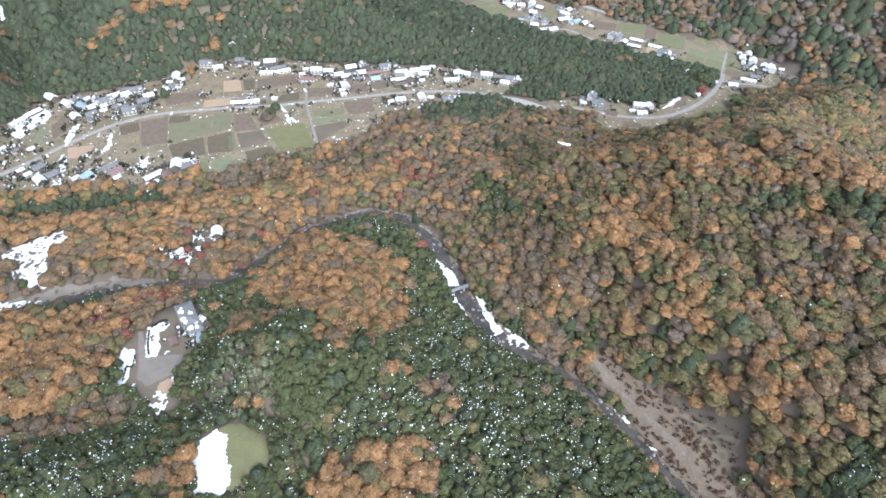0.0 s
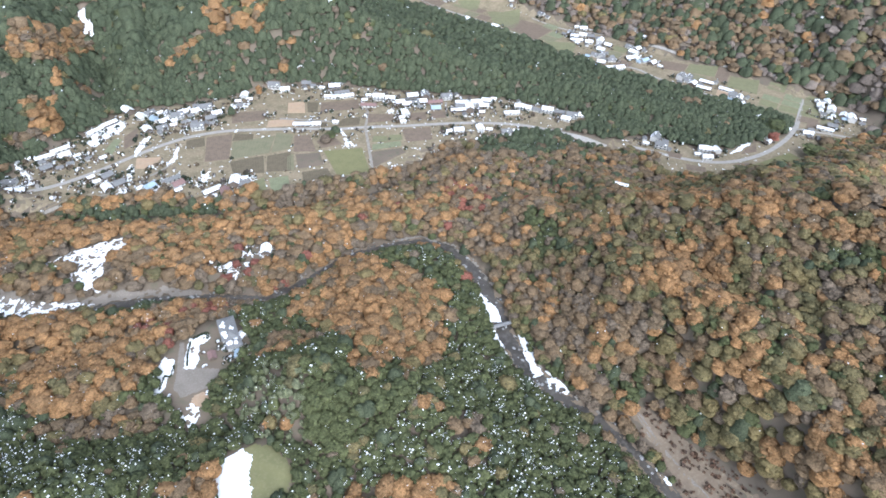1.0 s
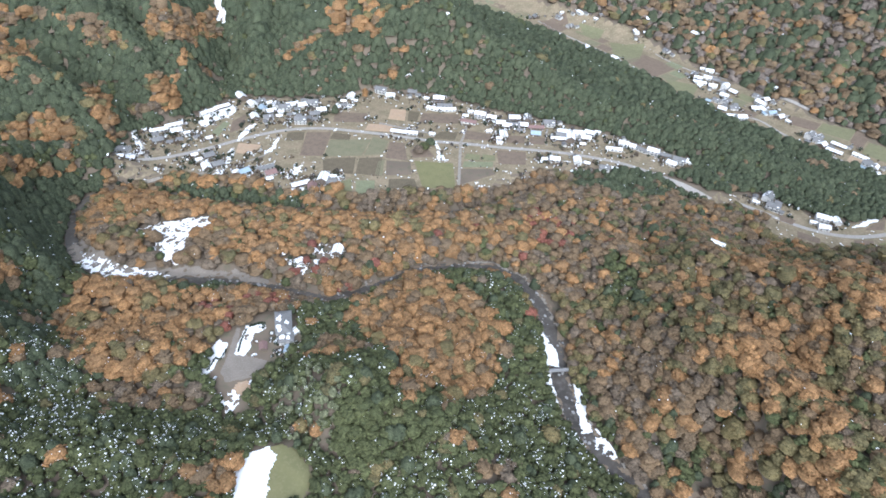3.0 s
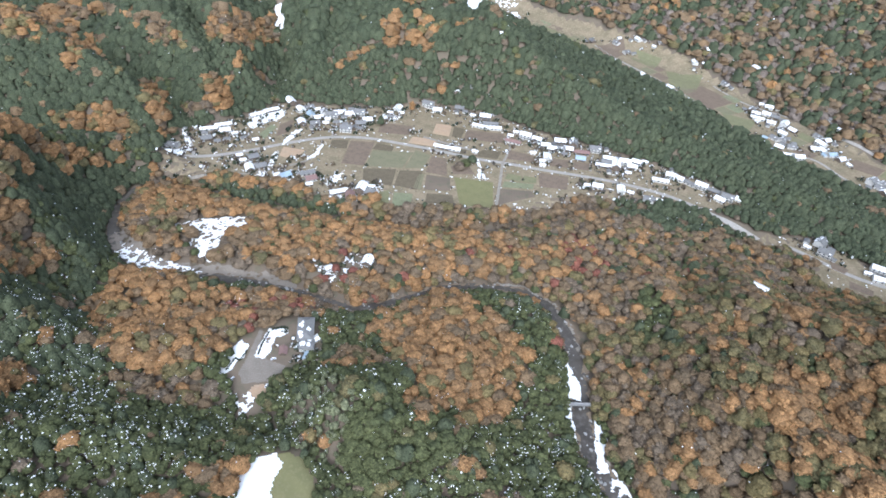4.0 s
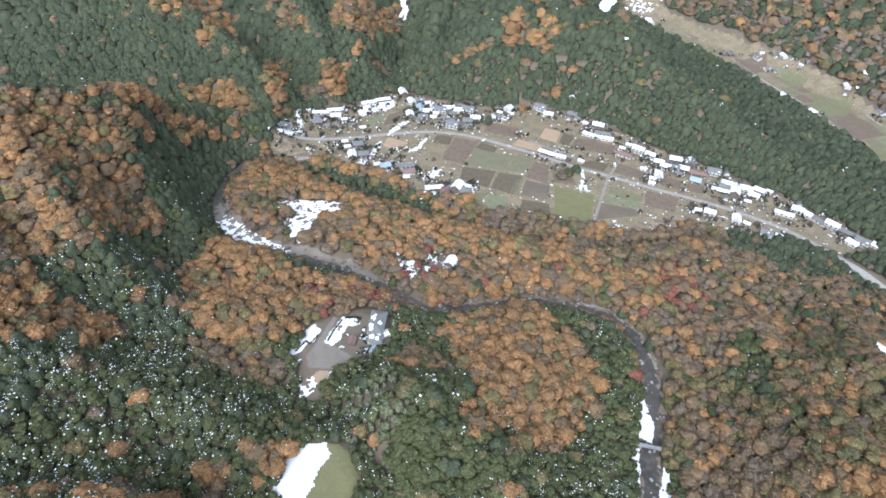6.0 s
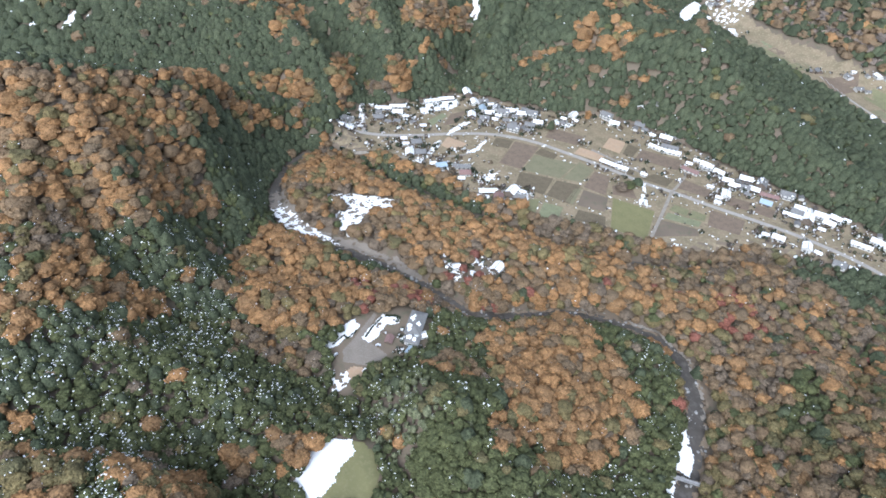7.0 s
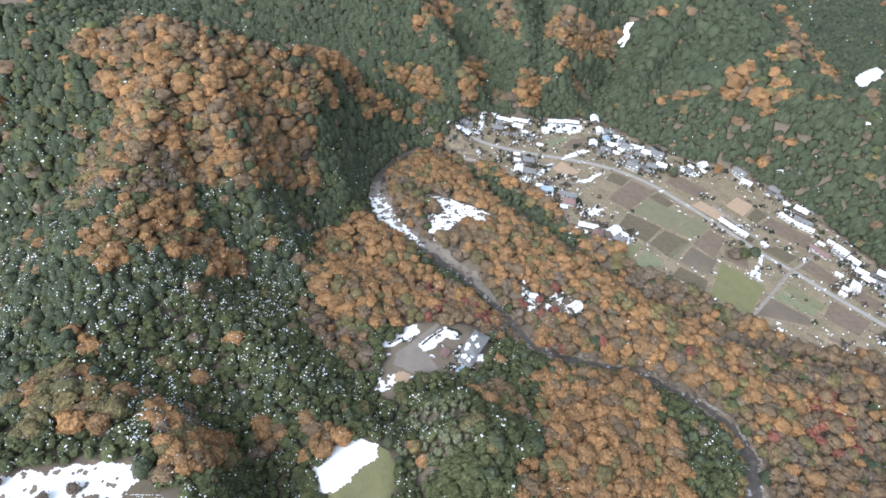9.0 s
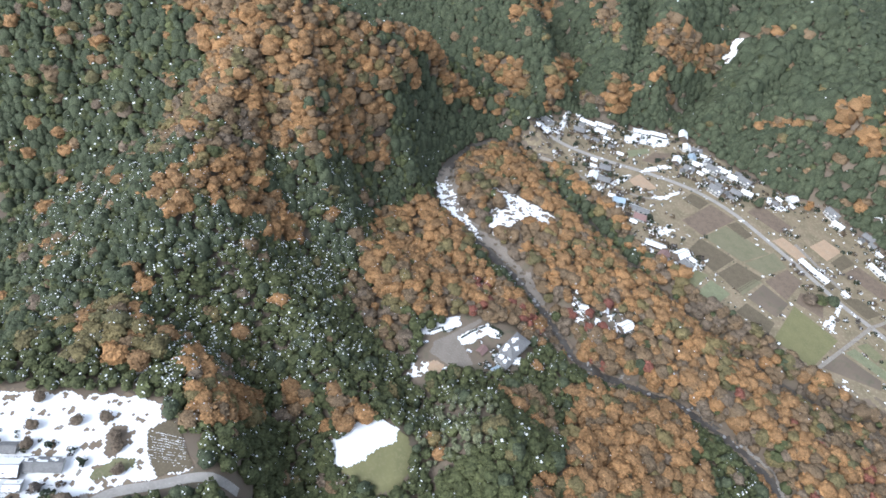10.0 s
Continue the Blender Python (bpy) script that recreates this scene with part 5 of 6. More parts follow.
def house(kind, plaster):
    """A gabled farmhouse: walls, roof with ridge and old snow, lower eave, windows and door."""
    look_, size = ROOFS[kind[0]], SIZES[kind[1:]]
    length, width, eave, rise = size
    what = {"": "farmhouse", "s": "small shed", "l": "long low outbuilding", "2": "two-storey farmhouse"}[kind[1:]]
    wall = PLASTER if plaster else TIMBER
    ob = thing({"s": "shed", "l": "outbuilding"}.get(kind[1:], "house"), 0, 0, 0, 0, f"{what} with {'pale plaster' if plaster else 'dark timber'} walls and a {look_[1]}", {"s": "shed", "l": "outbuilding"}.get(kind[1:], "house"))
    bm = bmesh.new()
    box(bm, -length / 2, length / 2, -width / 2, width / 2, -0.8, eave)
    tri = []
    for x in (-length / 2, length / 2):
        tri.append([bm.verts.new((x, -width / 2, eave - 0.01)), bm.verts.new((x, width / 2, eave - 0.01)), bm.verts.new((x, 0, eave + rise - 0.02))])
    bm.faces.new(tri[0])
    bm.faces.new(tri[1][::-1])
    part("wall", bm, wall, ob)
    bm = bmesh.new()
    gable(bm, length, width, eave, rise, 0.18)
    box(bm, -length / 2 - 0.7, length / 2 + 0.7, -0.22, 0.22, eave + rise + 0.1, eave + rise + 0.4)
    roof = part("roof", bm, look_[0], ob, look_[1])
    if kind[0] == "w" or kind in ("g2", "gl", "g"):
        bm = bmesh.new()
        roof_snow(bm, length, width, eave + 0.2, rise, (0.93, 0.8) if kind[0] == "w" else (0.42, 0.1), len(kind) * 10 + plaster)
        part("snow", bm, SNOW, roof, "old white snow")
    if kind == "w2" or kind == "g2":
        bm = bmesh.new()
        box(bm, -length / 2 - 1.4, length / 2 + 1.4, -width / 2 - 1.6, -width / 2 + 0.1, 2.7, 2.95)
        part("eave", bm, TILE_ROOF, ob)
    n = {"": 2, "s": 1, "l": 4, "2": 3}[kind[1:]]
    for s in (-1, 1):
        for i in range(n):
            x = (i + 0.5) / n * length - length / 2
            for level in ((1.0, 3.7) if kind[1:] == "2" else (1.0,)):
                if s < 0 and i == 0 and level == 1.0:
                    continue
                bm = bmesh.new()
                y = s * width / 2
                box(bm, x - 0.9, x + 0.9, y - 0.06, y + 0.06, level, level + 1.2)
                part("window", bm, GLASS, ob)
    bm = bmesh.new()
    x = 0.5 / n * length - length / 2
    box(bm, x - 0.5, x + 0.5, -width / 2 - 0.07, -width / 2 + 0.05, 0.05, 2.05)
    part("door", bm, TIMBER if plaster else PLASTER, ob)
    return ob


hrng = random.Random(5)
made_houses = {}
all_houses = []


def road_turn(x, y):
    best = (1e9, 0.0)
    for line in (ROAD, LANE_FAR, LANE_FAR_NORTH, LANE_EAST):
        for a, b in zip(line[:-1], line[1:]):
            q = (x - (a[0] + b[0]) / 2) ** 2 + (y - (a[1] + b[1]) / 2) ** 2
            best = min(best, (q, math.degrees(math.atan2(b[1] - a[1], b[0] - a[0]))))
    return best[1]


def place_house(x, y, kind, group, turn=None):
    plaster = hrng.random() < 0.6
    turn = road_turn(x, y) + hrng.choice((0, 0, 0, 90 if kind[1:] != "l" else 0)) + hrng.uniform(-9, 9) if turn is None else turn
    m = pose(x, y, float(height(x, y)), 0, 0, turn)
    if (kind, plaster) in made_houses:
        ob = copy_thing(made_houses[kind, plaster], m)
    else:
        ob = made_houses[kind, plaster] = house(kind, plaster)
        ob.matrix_basis = m
    ob["group"] = group
    all_houses.append((x, y, kind))


for rows, group in ((WEST_HOUSES, "houses at the head of the village"), (UPPER_HOUSES, "houses under the wood"), (MID_HOUSES, "houses along the road"), (EAST_HOUSES, "houses along the road"), (LOW_HOUSES, "houses by the lower road"), (FAR_HOUSES, "houses of the far valley"), (FAR_HOUSES_EAST, "houses of the far valley"), (HEAD_HOUSES, "houses at the far valley head")):
    for x, y, kind in rows:
        place_house(x, y, kind, group)
# outhouses and neighbours crowd round the houses that stand along the roads
for x, y, kind in list(all_houses):
    far_off = math.hypot(x, y) > 800
    for _ in range(2 if far_off else 1):
        ang, d = hrng.uniform(0, 6.283), hrng.uniform(11, 15) + (3 if kind[-1] in "l2" else 0)
        hx, hy = x + d * math.cos(ang), y + d * math.sin(ang)
        new_kind = hrng.choice(("gs", "ws", "gs", "g", "w", "bs" if far_off else "ws"))
        room = min(math.hypot(hx - q[0], hy - q[1]) for q in all_houses) > (9.0 if new_kind[-1] == "s" else 11.5)
        roads = min(float(along(q, np.array([hx]), np.array([hy]))[0][0]) for q in (ROAD, LANE_FAR, LANE_FAR_NORTH, LANE_SIDE, LANE_NORTH))
        on_field = any(bool(inside([tuple(p) for p in np.array(c, float).reshape(4, 2)], np.array([hx]), np.array([hy]))[0]) for rows in (FIELDS_WEST, FIELDS_EAST, FIELDS_SOUTH, FIELDS_NORTH, FIELDS_LOW, FIELDS_FAR) for _k, *c in rows)
        if room and roads > 8 and not on_field and hrng.random() < 0.8:
            place_house(hx, hy, new_kind, "houses of the far valley" if far_off else "outhouses of the village")
for kind, x, y in FARM_PLACES:
    place_house(x, y, kind, "houses of the snowy farm", 35)
for x, y, kind, turn in ((414, 303, "w2", 20), (362, 440, "w", 40), (318, 401, "g", 60), (312, 409, "ws", 60), (300, 395, "gs", 20), (345, 448, "ws", 10), (83, 440, "w", 20), (62, 446, "ws", 60), (45, 437, "ws", 20), (70, 425, "ws", 10), (216, 642, "wl", -28), (228, 636, "wl", -28), (300, 682, "wl", -22), (283, 689, "wl", -22), (18, 760, "wl", 24), (0, 750, "wl", 24)):
    place_house(x, y, kind, "scattered houses")


# ---- river banks ----
def beside(line, offset, wide):
    """A closed strip beside a polyline."""
    p = np.array(line, float)
    t = np.gradient(p, axis=0)
    t /= np.hypot(*t.T)[:, None]
    n = np.stack([-t[:, 1], t[:, 0]], 1)
    return [tuple(q) for q in np.vstack([p + n * offset, (p + n * (offset + wide))[::-1]])]


patch("gravel_bar", SHINGLE, 2.6, DRIVE, 1.0, 2.0, "wide brown shingle bank on the river bend", "gravel", seed=39, cover=0.8)
patch("snow_patch", [(-145, 506), (-124, 471), (-109, 465), (-80, 458), (-63, 458), (-77, 470), (-101, 484), (-122, 502), (-136, 516)], 2.8, SNOW, 0.7, 1.5, "stippled old snow on the shingle bank", "snow", seed=38, cover=0.1)
for i, (part_, off, wide, cover, label) in enumerate(((RIVER[21:27], 4, 6, -0.2, "stony river bank under the trees"), (RIVER[25:30], 3.5, 5, 0.7, "pale gravel bar on the inside of the bend"), (RIVER[29:36], 5, 6, 0.0, "stony strip under the river bank"), (RIVER[29:36], -11, 5, 0.0, "stony strip along the water"))):
    patch("gravel_bar", beside(part_, off, wide), 2.35, GRAVEL, 1.2, 1.5, label, "gravel", seed=40 + i, cover=cover)

for i, (part_, off, wide, cover) in enumerate(((RIVER[19:27], 2.0, 4.5, 0.45), (RIVER[19:27], -6.5, 4.5, 0.45), (RIVER[26:34], 5.0, 5.0, 0.25), (RIVER[26:34], -10.5, 5.0, 0.3), (RIVER[33:39], 2.2, 5.0, 0.5), (RIVER[33:39], -7.4, 5.0, 0.5))):
    patch("river_bank", beside(part_, off, wide), 2.5 + 0.01 * i, RUSSET_SCRUB, 0.9, 1.8, "brown overgrown edge of the river", "bank", seed=70 + i, cover=cover)

srng = random.Random(9)


def boulder(size, seed):
    r = random.Random(seed)
    bm = bmesh.new()
    bmesh.ops.create_icosphere(bm, subdivisions=1, radius=size)
    for v in bm.verts:
        v.co *= r.uniform(0.75, 1.15)
        v.co.z *= 0.65
    me = bpy.data.meshes.new("boulder")
    bm.to_mesh(me)
    bm.free()
    me.materials.append(STONE)
    return me


stones = [boulder(s, i) for i, s in enumerate((0.7, 1.0, 1.4, 1.9))]
for i in range(150):
    k = srng.randrange(14, len(RIVER) - 3)
    a, b, u = RIVER[k], RIVER[k + 1], srng.random()
    x, y = a[0] + (b[0] - a[0]) * u + srng.uniform(-8, 8), a[1] + (b[1] - a[1]) * u + srng.uniform(-8, 8)
    ob = new("boulder", srng.choice(stones))
    ob.matrix_basis = pose(x, y, max(float(height(x, y)), RIVER_LEVEL - 0.4) + 0.2, 0, 0, srng.uniform(0, 360))
    tagged(ob, "rounded grey boulder in the river bed", "boulder", "boulders of the river")


# ---- footbridge ----
def footbridge(a, b):
    a, b = Vector((*a, 0)), Vector((*b, 0))
    length, turn = (b - a).length, math.degrees(math.atan2(b.y - a.y, b.x - a.x))
    mid = (a + b) / 2
    ob = thing("footbridge", mid.x, mid.y, -2.6, turn, "narrow grey footbridge on concrete piers over the river", "bridge")
    h = length / 2
    bm = bmesh.new()
    box(bm, -h, h, -1.3, 1.3, 0, 0.35)
    bmesh.ops.bevel(bm, geom=bm.edges[:], offset=0.05, segments=1, affect="EDGES")
    part("deck", bm, CONCRETE, ob)
    for y in (-1.1, 1.1):
        bm = bmesh.new()
        box(bm, -h, h, y - 0.2, y + 0.2, -0.7, -0.01)
        part("girder", bm, STEEL, ob)
        for z in (0.85, 1.3):
            bm = bmesh.new()
            box(bm, -h, h, y - 0.05, y + 0.05, z, z + 0.09)
            part("rail", bm, STEEL, ob)
        n = int(length / 2.4)
        for i in range(n + 1):
            x = -h + 0.1 + (length - 0.2) * i / n
            bm = bmesh.new()
            box(bm, x - 0.06, x + 0.06, y - 0.06, y + 0.06, 0.34, 1.38)
            part("post", bm, STEEL, ob)
    for x in (-h + 1.0, -h / 3, h / 3, h - 1.0):
        bm = bmesh.new()
        box(bm, x - 0.5, x + 0.5, -1.4, 1.4, -7.5, -0.7)
        bmesh.ops.bevel(bm, geom=bm.edges[:], offset=0.12, segments=1, affect="EDGES")
        part("pier", bm, CONCRETE, ob)


footbridge(*BRIDGE_ENDS)


# ---- the lodge in the woods ----
def hip_roof(bm, length, width, eave, rise, over=0.9, thick=0.2):
    x, y = length / 2 + over, width / 2 + over
    r = max(0.3, length / 2 - width / 2)
    low = [bm.verts.new((sx * x, sy * y, eave)) for sx, sy in ((-1, -1), (1, -1), (1, 1), (-1, 1))]
    base = [bm.verts.new((v.co.x, v.co.y, eave - thick)) for v in low]
    top = [bm.verts.new((-r, 0, eave + rise)), bm.verts.new((r, 0, eave + rise))]
    bm.faces.new((low[0], low[1], top[1], top[0]))
    bm.faces.new((low[2], low[3], top[0], top[1]))
    bm.faces.new((low[1], low[2], top[1]))
    bm.faces.new((low[3], low[0], top[0]))
    bm.faces.new(base[::-1])
    for i in range(4):
        bm.faces.new((base[i], base[(i + 1) % 4], low[(i + 1) % 4], low[i]))


def lodge(x, y, turn):
    ob = thing("lodge", x, y, float(height(x, y)), turn, "large lodge with hipped grey roofs half under snow", "house")
    for cx, cy, l, w, e in ((0, 0, 24, 12, 5.6), (-15.5, -1.5, 9, 11, 4.2)):
        bm = bmesh.new()
        box(bm, cx - l / 2, cx + l / 2, cy - w / 2, cy + w / 2, -1.0, e)
        part("wall", bm, PLASTER, ob)
        bm = bmesh.new()
        if w > l:
            hip_roof(bm, w, l, e + 0.1, 2.8)
            bmesh.ops.rotate(bm, verts=bm.verts, cent=(0, 0, 0), matrix=Matrix.Rotation(radians(90), 3, "Z"))
        else:
            hip_roof(bm, l, w, e + 0.1, 3.0)
        bmesh.ops.translate(bm, verts=bm.verts, vec=(cx, cy, 0))
        roof = part("roof", bm, TILE_ROOF, ob)
        slope = 2.9 / (min(l, w) / 2 + 0.9)
        lie = random.Random(int(l * 7))
        for _ in range(7 if l > 20 else 4):
            bm = bmesh.new()
            sx, sy = cx + lie.uniform(-0.4, 0.42) * l, cy + lie.choice((-1, 1, 1)) * lie.uniform(0.14, 0.4) * w
            turn, big = lie.uniform(0, 6.3), lie.uniform(1.3, 3.0)
            ring = []
            for k in range(9):
                q = big * lie.uniform(0.55, 1.15)
                px, py = sx + q * math.cos(turn + k * 0.7), sy + 0.8 * q * math.sin(turn + k * 0.7)
                px, py = min(max(px, cx - l / 2), cx + l / 2), min(max(py, cy - w / 2), cy + w / 2)
                edge = min(l / 2 + 0.9 - abs(px - cx), w / 2 + 0.9 - abs(py - cy))
                ring.append(bm.verts.new((px, py, e + 0.1 + max(0.0, edge) * slope + 0.3)))
            mid = [sum(v.co[i] for v in ring) / 9 for i in range(2)]
            edge = min(l / 2 + 0.9 - abs(mid[0] - cx), w / 2 + 0.9 - abs(mid[1] - cy))
            peak = bm.verts.new((*mid, e + 0.1 + max(0.0, edge) * slope + 0.42))
            for k in range(9):
                bm.faces.new((ring[k], ring[(k + 1) % 9], peak))
            ext = bmesh.ops.extrude_edge_only(bm, edges=[q for q in bm.edges if q.is_boundary])
            for v in (q for q in ext["geom"] if isinstance(q, bmesh.types.BMVert)):
                v.co.z -= 0.45
            part("snow", bm, SNOW, roof, "sheet of old white snow")
        for i in range(4):
            for sy in (-1, 1):
                bm = bmesh.new()
                wx = cx - l / 2 + (i + 0.5) * l / 4
                box(bm, wx - 0.9, wx + 0.9, cy + sy * w / 2 - 0.07, cy + sy * w / 2 + 0.07, 1.0, 2.3)
                part("window", bm, GLASS, ob)
    bm = bmesh.new()
    box(bm, -1.0, 1.0, 5.95, 6.1, 0.0, 2.2)
    part("door", bm, TIMBER, ob)


def car(mat, label):
    ob = thing("car", 0, 0, 0, 0, label, "car", "cars at the lodge")
    bm = bmesh.new()
    box(bm, -2.1, 2.1, -0.85, 0.85, 0.35, 0.95)
    bmesh.ops.bevel(bm, geom=bm.edges[:], offset=0.15, segments=2, affect="EDGES")
    part("body", bm, mat, ob)
    bm = bmesh.new()
    vs = box(bm, -1.4, 1.2, -0.75, 0.75, 0.9, 1.5)
    for v in vs:
        if v.co.z > 1.4:
            v.co.x *= 0.8
            v.co.y *= 0.85
    cabin = part("cabin", bm, GLASS, ob)
    bm = bmesh.new()
    box(bm, -1.1, 0.95, -0.66, 0.66, 1.5, 1.6)
    part("roof", bm, SNOW, cabin, "roof under snow")
    for x in (-1.3, 1.3):
        for y in (-0.8, 0.8):
            bm = bmesh.new()
            bmesh.ops.create_cone(bm, cap_ends=True, segments=10, radius1=0.33, radius2=0.33, depth=0.22, matrix=Matrix.Translation((x, y, 0.33)) @ Matrix.Rotation(radians(90), 4, "X"))
            part("wheel", bm, RUBBER, ob)
    return ob


places = {k: (x, y) for k, x, y in LODGE_PLACES}
lodge(*places["main"], 80)
place_house(*places["shed"], "rs", "buildings of the lodge", 80)
place_house(*places["blue"], "bs", "buildings of the lodge", 62)
place_house(*places["hut"], "ws", "buildings of the lodge", 30)
first = car(PAINT, "white car under old snow on the lodge yard")
for i, key in enumerate(("car_a", "car_b", "car_c", "car_d", "van")):
    x, y = places[key]
    m = pose(x, y, float(height(x, y)) + 0.3, 0, 0, (62, 62, 20, 50, 5)[i])
    if i == 0:
        first.matrix_basis = m
    else:
        copy_thing(first, m)


def hedge(line, wide, tall, label):
    """A clipped hedge: a ragged bank of leaf clumps along a line."""
    p = np.array(line, float)
    r = np.random.default_rng(len(line) + int(tall * 10))
    u = r.random(420) * (len(p) - 1)
    i = u.astype(int).clip(0, len(p) - 2)
    c = p[i] + (p[i + 1] - p[i]) * (u - i)[:, None]
    c += r.uniform(-wide / 2, wide / 2, c.shape)
    z = height(c[:, 0], c[:, 1]) + r.uniform(0.1, tall, len(c))
    cards = leaf_cards(np.column_stack([c, z]), np.column_stack([r.normal(0, 0.5, (len(c), 2)), np.ones(len(c))]), 0.4, 0.4, r)
    tint = np.ones((len(c), 4, 4), np.float32)
    tint[..., :3] = (np.array((0.05, 0.06, 0.035)) * r.uniform(0.7, 1.3, (len(c), 1)))[:, None]
    tagged(mesh_object("hedge", cards.reshape(-1, 3), np.arange(len(c) * 4).reshape(-1, 4), FOLIAGE, tint=tint.reshape(-1, 4)), label, "hedge")


hedge([(-47.5, 327.3), (-40.7, 337.8), (-37.2, 335.2), (-31.5, 343.8)], 1.2, 1.3, "dark clipped hedge in the snow by the drive")
hedge([(-23.6, 338.1), (-20.1, 348.3), (-13.5, 360.7)], 1.2, 1.3, "dark clipped hedge inside the drive")
hedge([(-11.2, 362.7), (-4.8, 363.8), (0.7, 363.0), (-1.3, 356.9)], 2.2, 1.6, "dark shrubs at the end of the drive")


# ---- single trees and garden shrubs in the village ----
def lone_tree(x, y, name, size, label):
    shape, c0, c1, rad, base, stretch = SPECIES[name]
    ob = tree(name, 900 + int(x), 0.0)
    tagged(ob, label, "tree", "single trees")
    ob.matrix_basis = pose(x, y, float(height(x, y)), 0, 0, x % 360)
    ob.scale = size


lone_tree(201, 738, "orange_oak", (0.8, 0.8, 2.0), "tall bright orange ginkgo at the wood edge")
lone_tree(152, 708, "cedar", (1.2, 1.2, 1.5), "tall dark cedar beside the houses")
lone_tree(243, 604, "cedar", (1.6, 1.6, 1.1), "broad dark tree beside the lane")
lone_tree(232, 596, "evergreen_oak", (2.0, 2.0, 1.2), "broad dark evergreen by the green field")
lone_tree(222, 590, "bare_tree", (1.5, 1.5, 1.2), "leafless tree by the green field")
lone_tree(738, 318, "evergreen_oak", (3.6, 3.6, 2.2), "large round evergreen beside the road bend")
lone_tree(715, 303, "maple", (1.8, 1.8, 1.3), "red maple beside the road bend")
lone_tree(716, 252, "evergreen_oak", (3.8, 3.8, 2.0), "large evergreen at the meadow edge")

for x, y, size in ((182, 431, 1.25), (333, 350, 1.2), (52, 432, 1.0), (66, 425, 1.05), (40, 424, 0.9), (296, 432, 1.2), (306, 414, 1.1), (285, 420, 1.0), (-8, 398, 1.1), (6, 394, 1.0), (-20, 400, 0.9), (75, 418, 1.0)):
    lone_tree(x, y, "maple", (size, size, size), "deep red maple standing out of the wood")
for x, y, size in ((95, 194, 1.15), (325, 149, 1.1), (-75, 351, 1.2), (-140, 225, 1.2), (-46, 217, 1.2), (-55, 211, 1.0), (262, 175, 1.1), (300, 118, 1.1), (52, 165, 1.2), (70, 150, 1.1), (-108, 186, 1.3), (-95, 192, 1.1), (-122, 180, 1.2), (-165, 156, 1.4), (-152, 160, 1.3), (240, 135, 1.0)):
    lone_tree(x, y, "orange_oak", (size, size, size), "bright orange oak standing out of the wood")
lone_tree(219, 307, "maple", (1.5, 1.9, 1.3), "large pinkish brown tree leaning over the river bend")
for x, y in ((-128, 124), (-122, 120), (-150, 118), (-165, 104), (-158, 96), (-140, 128), (-176, 116), (-112, 112)):
    lone_tree(x, y, "bare_tree", (0.7, 0.7, 0.7), "leafless garden tree in the snowy farm yard")

gr = np.random.default_rng(31)
gx, gy, gs, gc = [], [], [], []
GARDEN = np.array(((0.055, 0.064, 0.035), (0.08, 0.078, 0.045), (0.13, 0.1, 0.07), (0.12, 0.1, 0.082), (0.15, 0.11, 0.07), (0.045, 0.055, 0.035)))
for hx, hy, kind in all_houses:
    n = 18 if math.hypot(hx, hy) < 780 else 6
    gx += list(hx + gr.normal(0, 9, n))
    gy += list(hy + gr.normal(0, 8, n))
n = 3200
qx, qy = gr.uniform(-120, 545, n), gr.uniform(495, 770, n)
ok = inside(VILLAGE_POLY, qx, qy) & (along(ROAD, qx, qy)[0] > 6) & ((rough(qx, qy, 18, 3.3) > 0.05) | (qx < 40))
gx, gy = np.r_[gx, qx[ok]], np.r_[gy, qy[ok]]
keep = (along(ROAD, gx, gy)[0] > 6) & ~inside(LODGE_DRIVE, gx, gy)
for rows in (FIELDS_WEST, FIELDS_EAST, FIELDS_SOUTH, FIELDS_NORTH, FIELDS_LOW, FIELDS_FAR):
    for _, *c in rows:
        keep &= ~inside([tuple(q) for q in np.array(c, float).reshape(4, 2)], gx, gy)
for hx, hy, kind in all_houses:
    keep &= np.hypot(gx - hx, gy - hy) > (9 if kind[-1] in "l2" else 6)
gx, gy = gx[keep], gy[keep]
cards = []
protos = [broad_crown(16, gr, 0.36, lobed(gr, 7)) for _ in range(5)]
pick = gr.integers(0, 5, len(gx))
size = 1.0 + 3.0 * gr.random(len(gx)) ** 2
V = np.array(protos)[pick] * size[:, None, None, None]
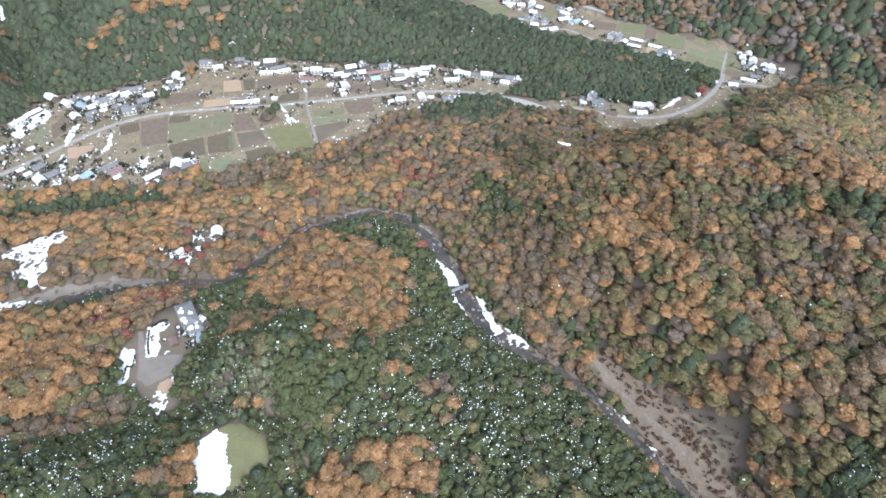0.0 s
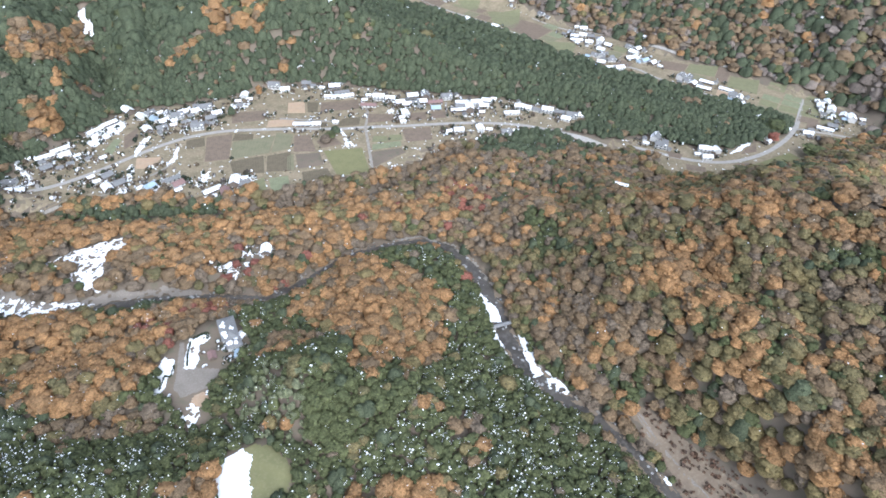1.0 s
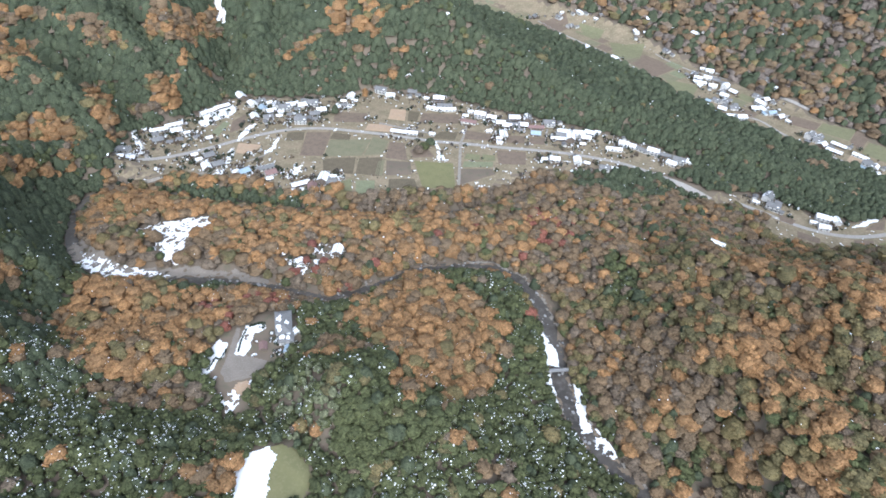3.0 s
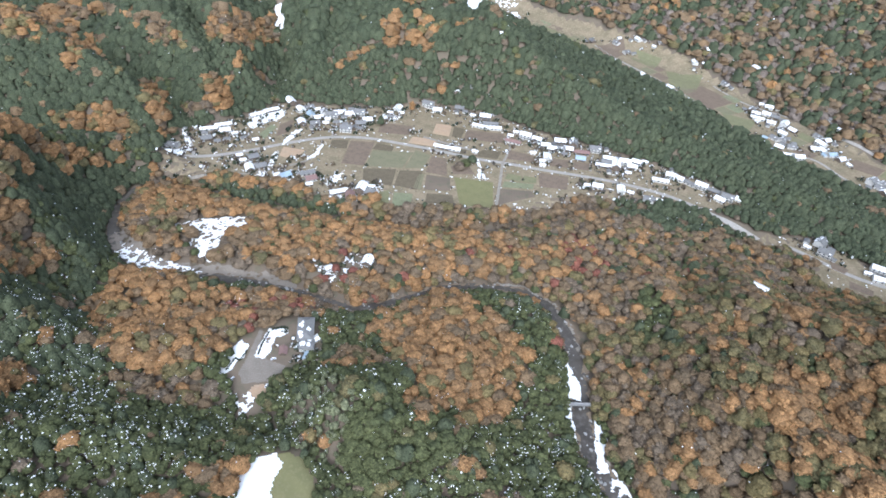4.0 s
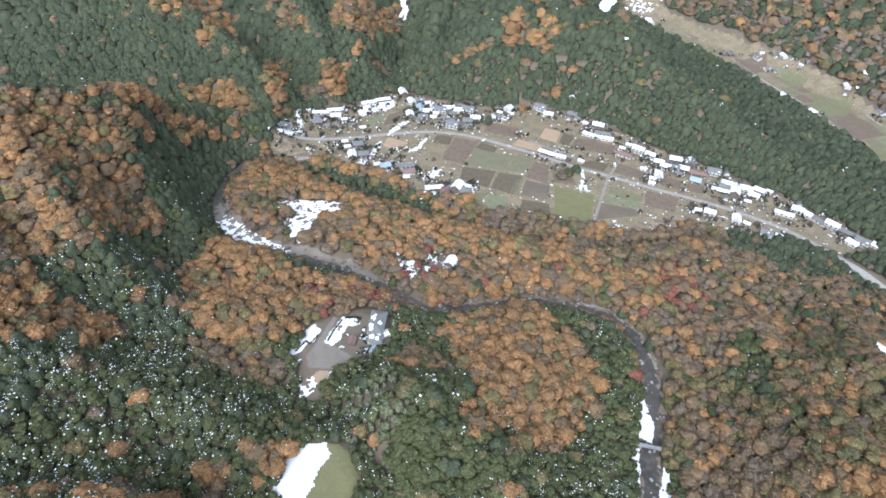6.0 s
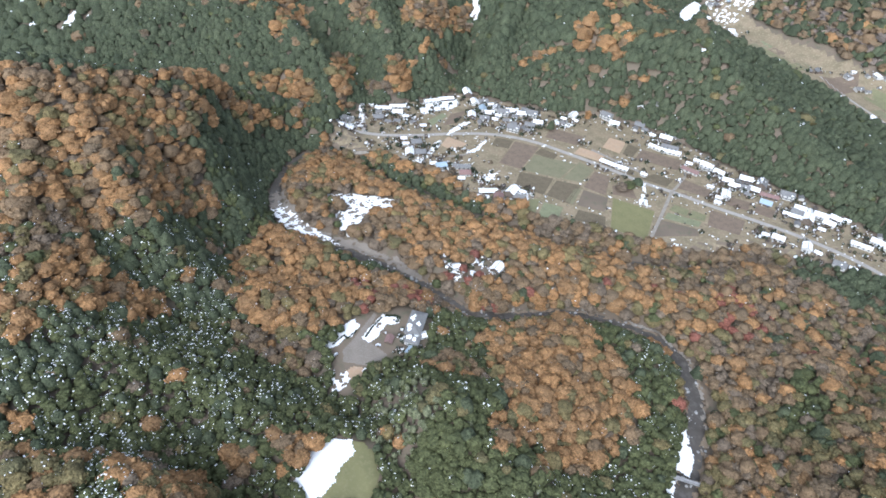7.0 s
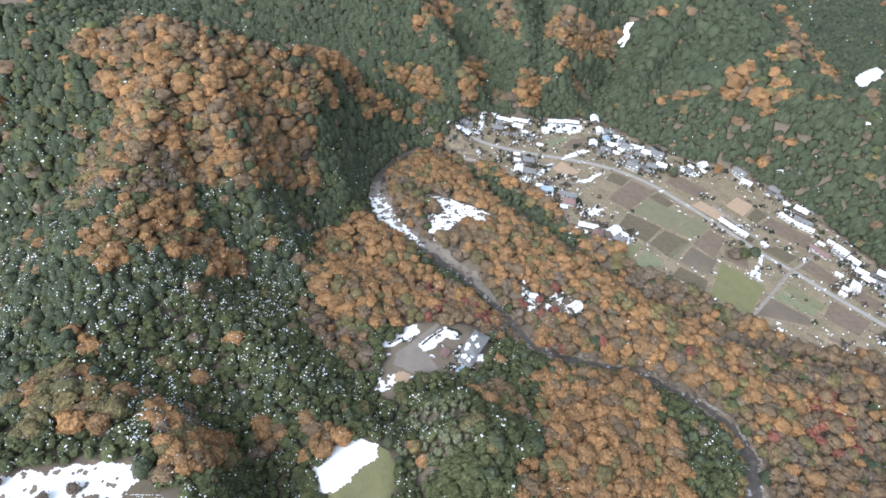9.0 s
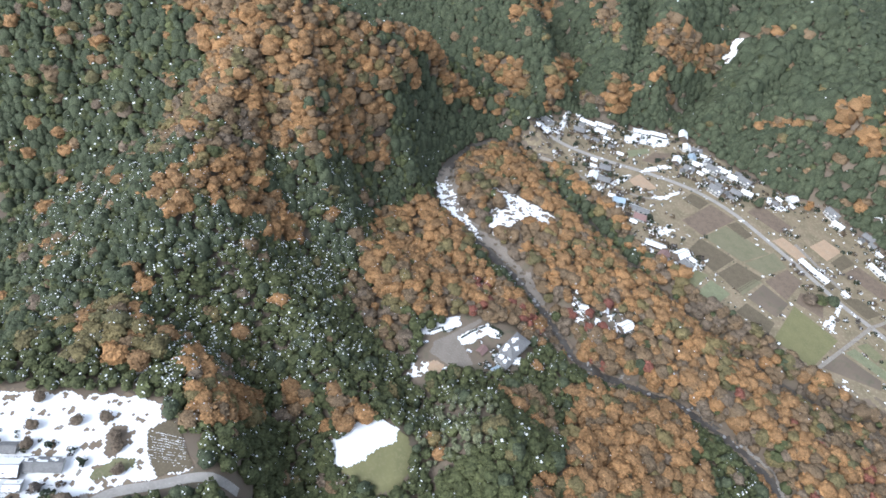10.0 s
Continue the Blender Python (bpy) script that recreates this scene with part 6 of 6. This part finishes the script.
V = V + np.stack([gx, gy, height(gx, gy) + size * 0.5], 1)[:, None, None]
col = GARDEN[gr.integers(0, 6, len(gx))][:, None] * gr.uniform(0.75, 1.25, (len(gx), 16, 1))
col[gr.random((len(gx), 16)) < 0.12] = SNOW_WHITE
tint = np.ones((len(gx), 16, 4, 4), np.float32)
tint[..., :3] = col[:, :, None]
scx, scy = gr.uniform(195, 262, 900), gr.uniform(-40, 130, 900)
ok = inside(MEADOW, scx, scy) & (along([(242, 118), (236, 96), (232, 67), (230, 41), (225, 20), (215, -2), (205, -30)], scx, scy)[0] > 3.0)
scx, scy = scx[ok], scy[ok]
SV = np.array(protos)[gr.integers(0, 5, len(scx))] * gr.uniform(0.7, 2.3, (len(scx), 1, 1, 1))
SV = SV + np.stack([scx, scy, height(scx, scy) + 0.7], 1)[:, None, None]
scol = np.array(((0.16, 0.1, 0.065), (0.13, 0.09, 0.065), (0.2, 0.12, 0.075)))[gr.integers(0, 3, len(scx))][:, None] * gr.uniform(0.75, 1.25, (len(scx), 16, 1))
stint = np.ones((len(scx), 16, 4, 4), np.float32)
stint[..., :3] = scol[:, :, None]
tagged(mesh_object("bank_scrub", SV.reshape(-1, 3), np.arange(SV.size // 3).reshape(-1, 4), FOLIAGE, tint=stint.reshape(-1, 4)), "russet leafless scrub along the river track", "shrubs", kind="stuff")
tagged(mesh_object("garden_shrubs", V.reshape(-1, 3), np.arange(V.size // 3).reshape(-1, 4), FOLIAGE, tint=tint.reshape(-1, 4)), "brown and green garden shrubs round the houses", "shrubs", kind="stuff")
patch("snow_remnants", VILLAGE_POLY, 0.2, SNOW, 1.3, 0, "small melting patches of snow between the houses", "snow", "stuff", seed=55, cover=-0.55)
patch("snow_remnants", EAST_POLY, 0.2, SNOW, 1.3, 0, "small melting patches of snow along the lower road", "snow", "stuff", seed=56, cover=-0.62)
patch("bare_ground", VILLAGE_POLY, 0.12, LITTER, 2.0, 2, "brown weedy ground between the gardens", "ground", seed=57, cover=-0.4)
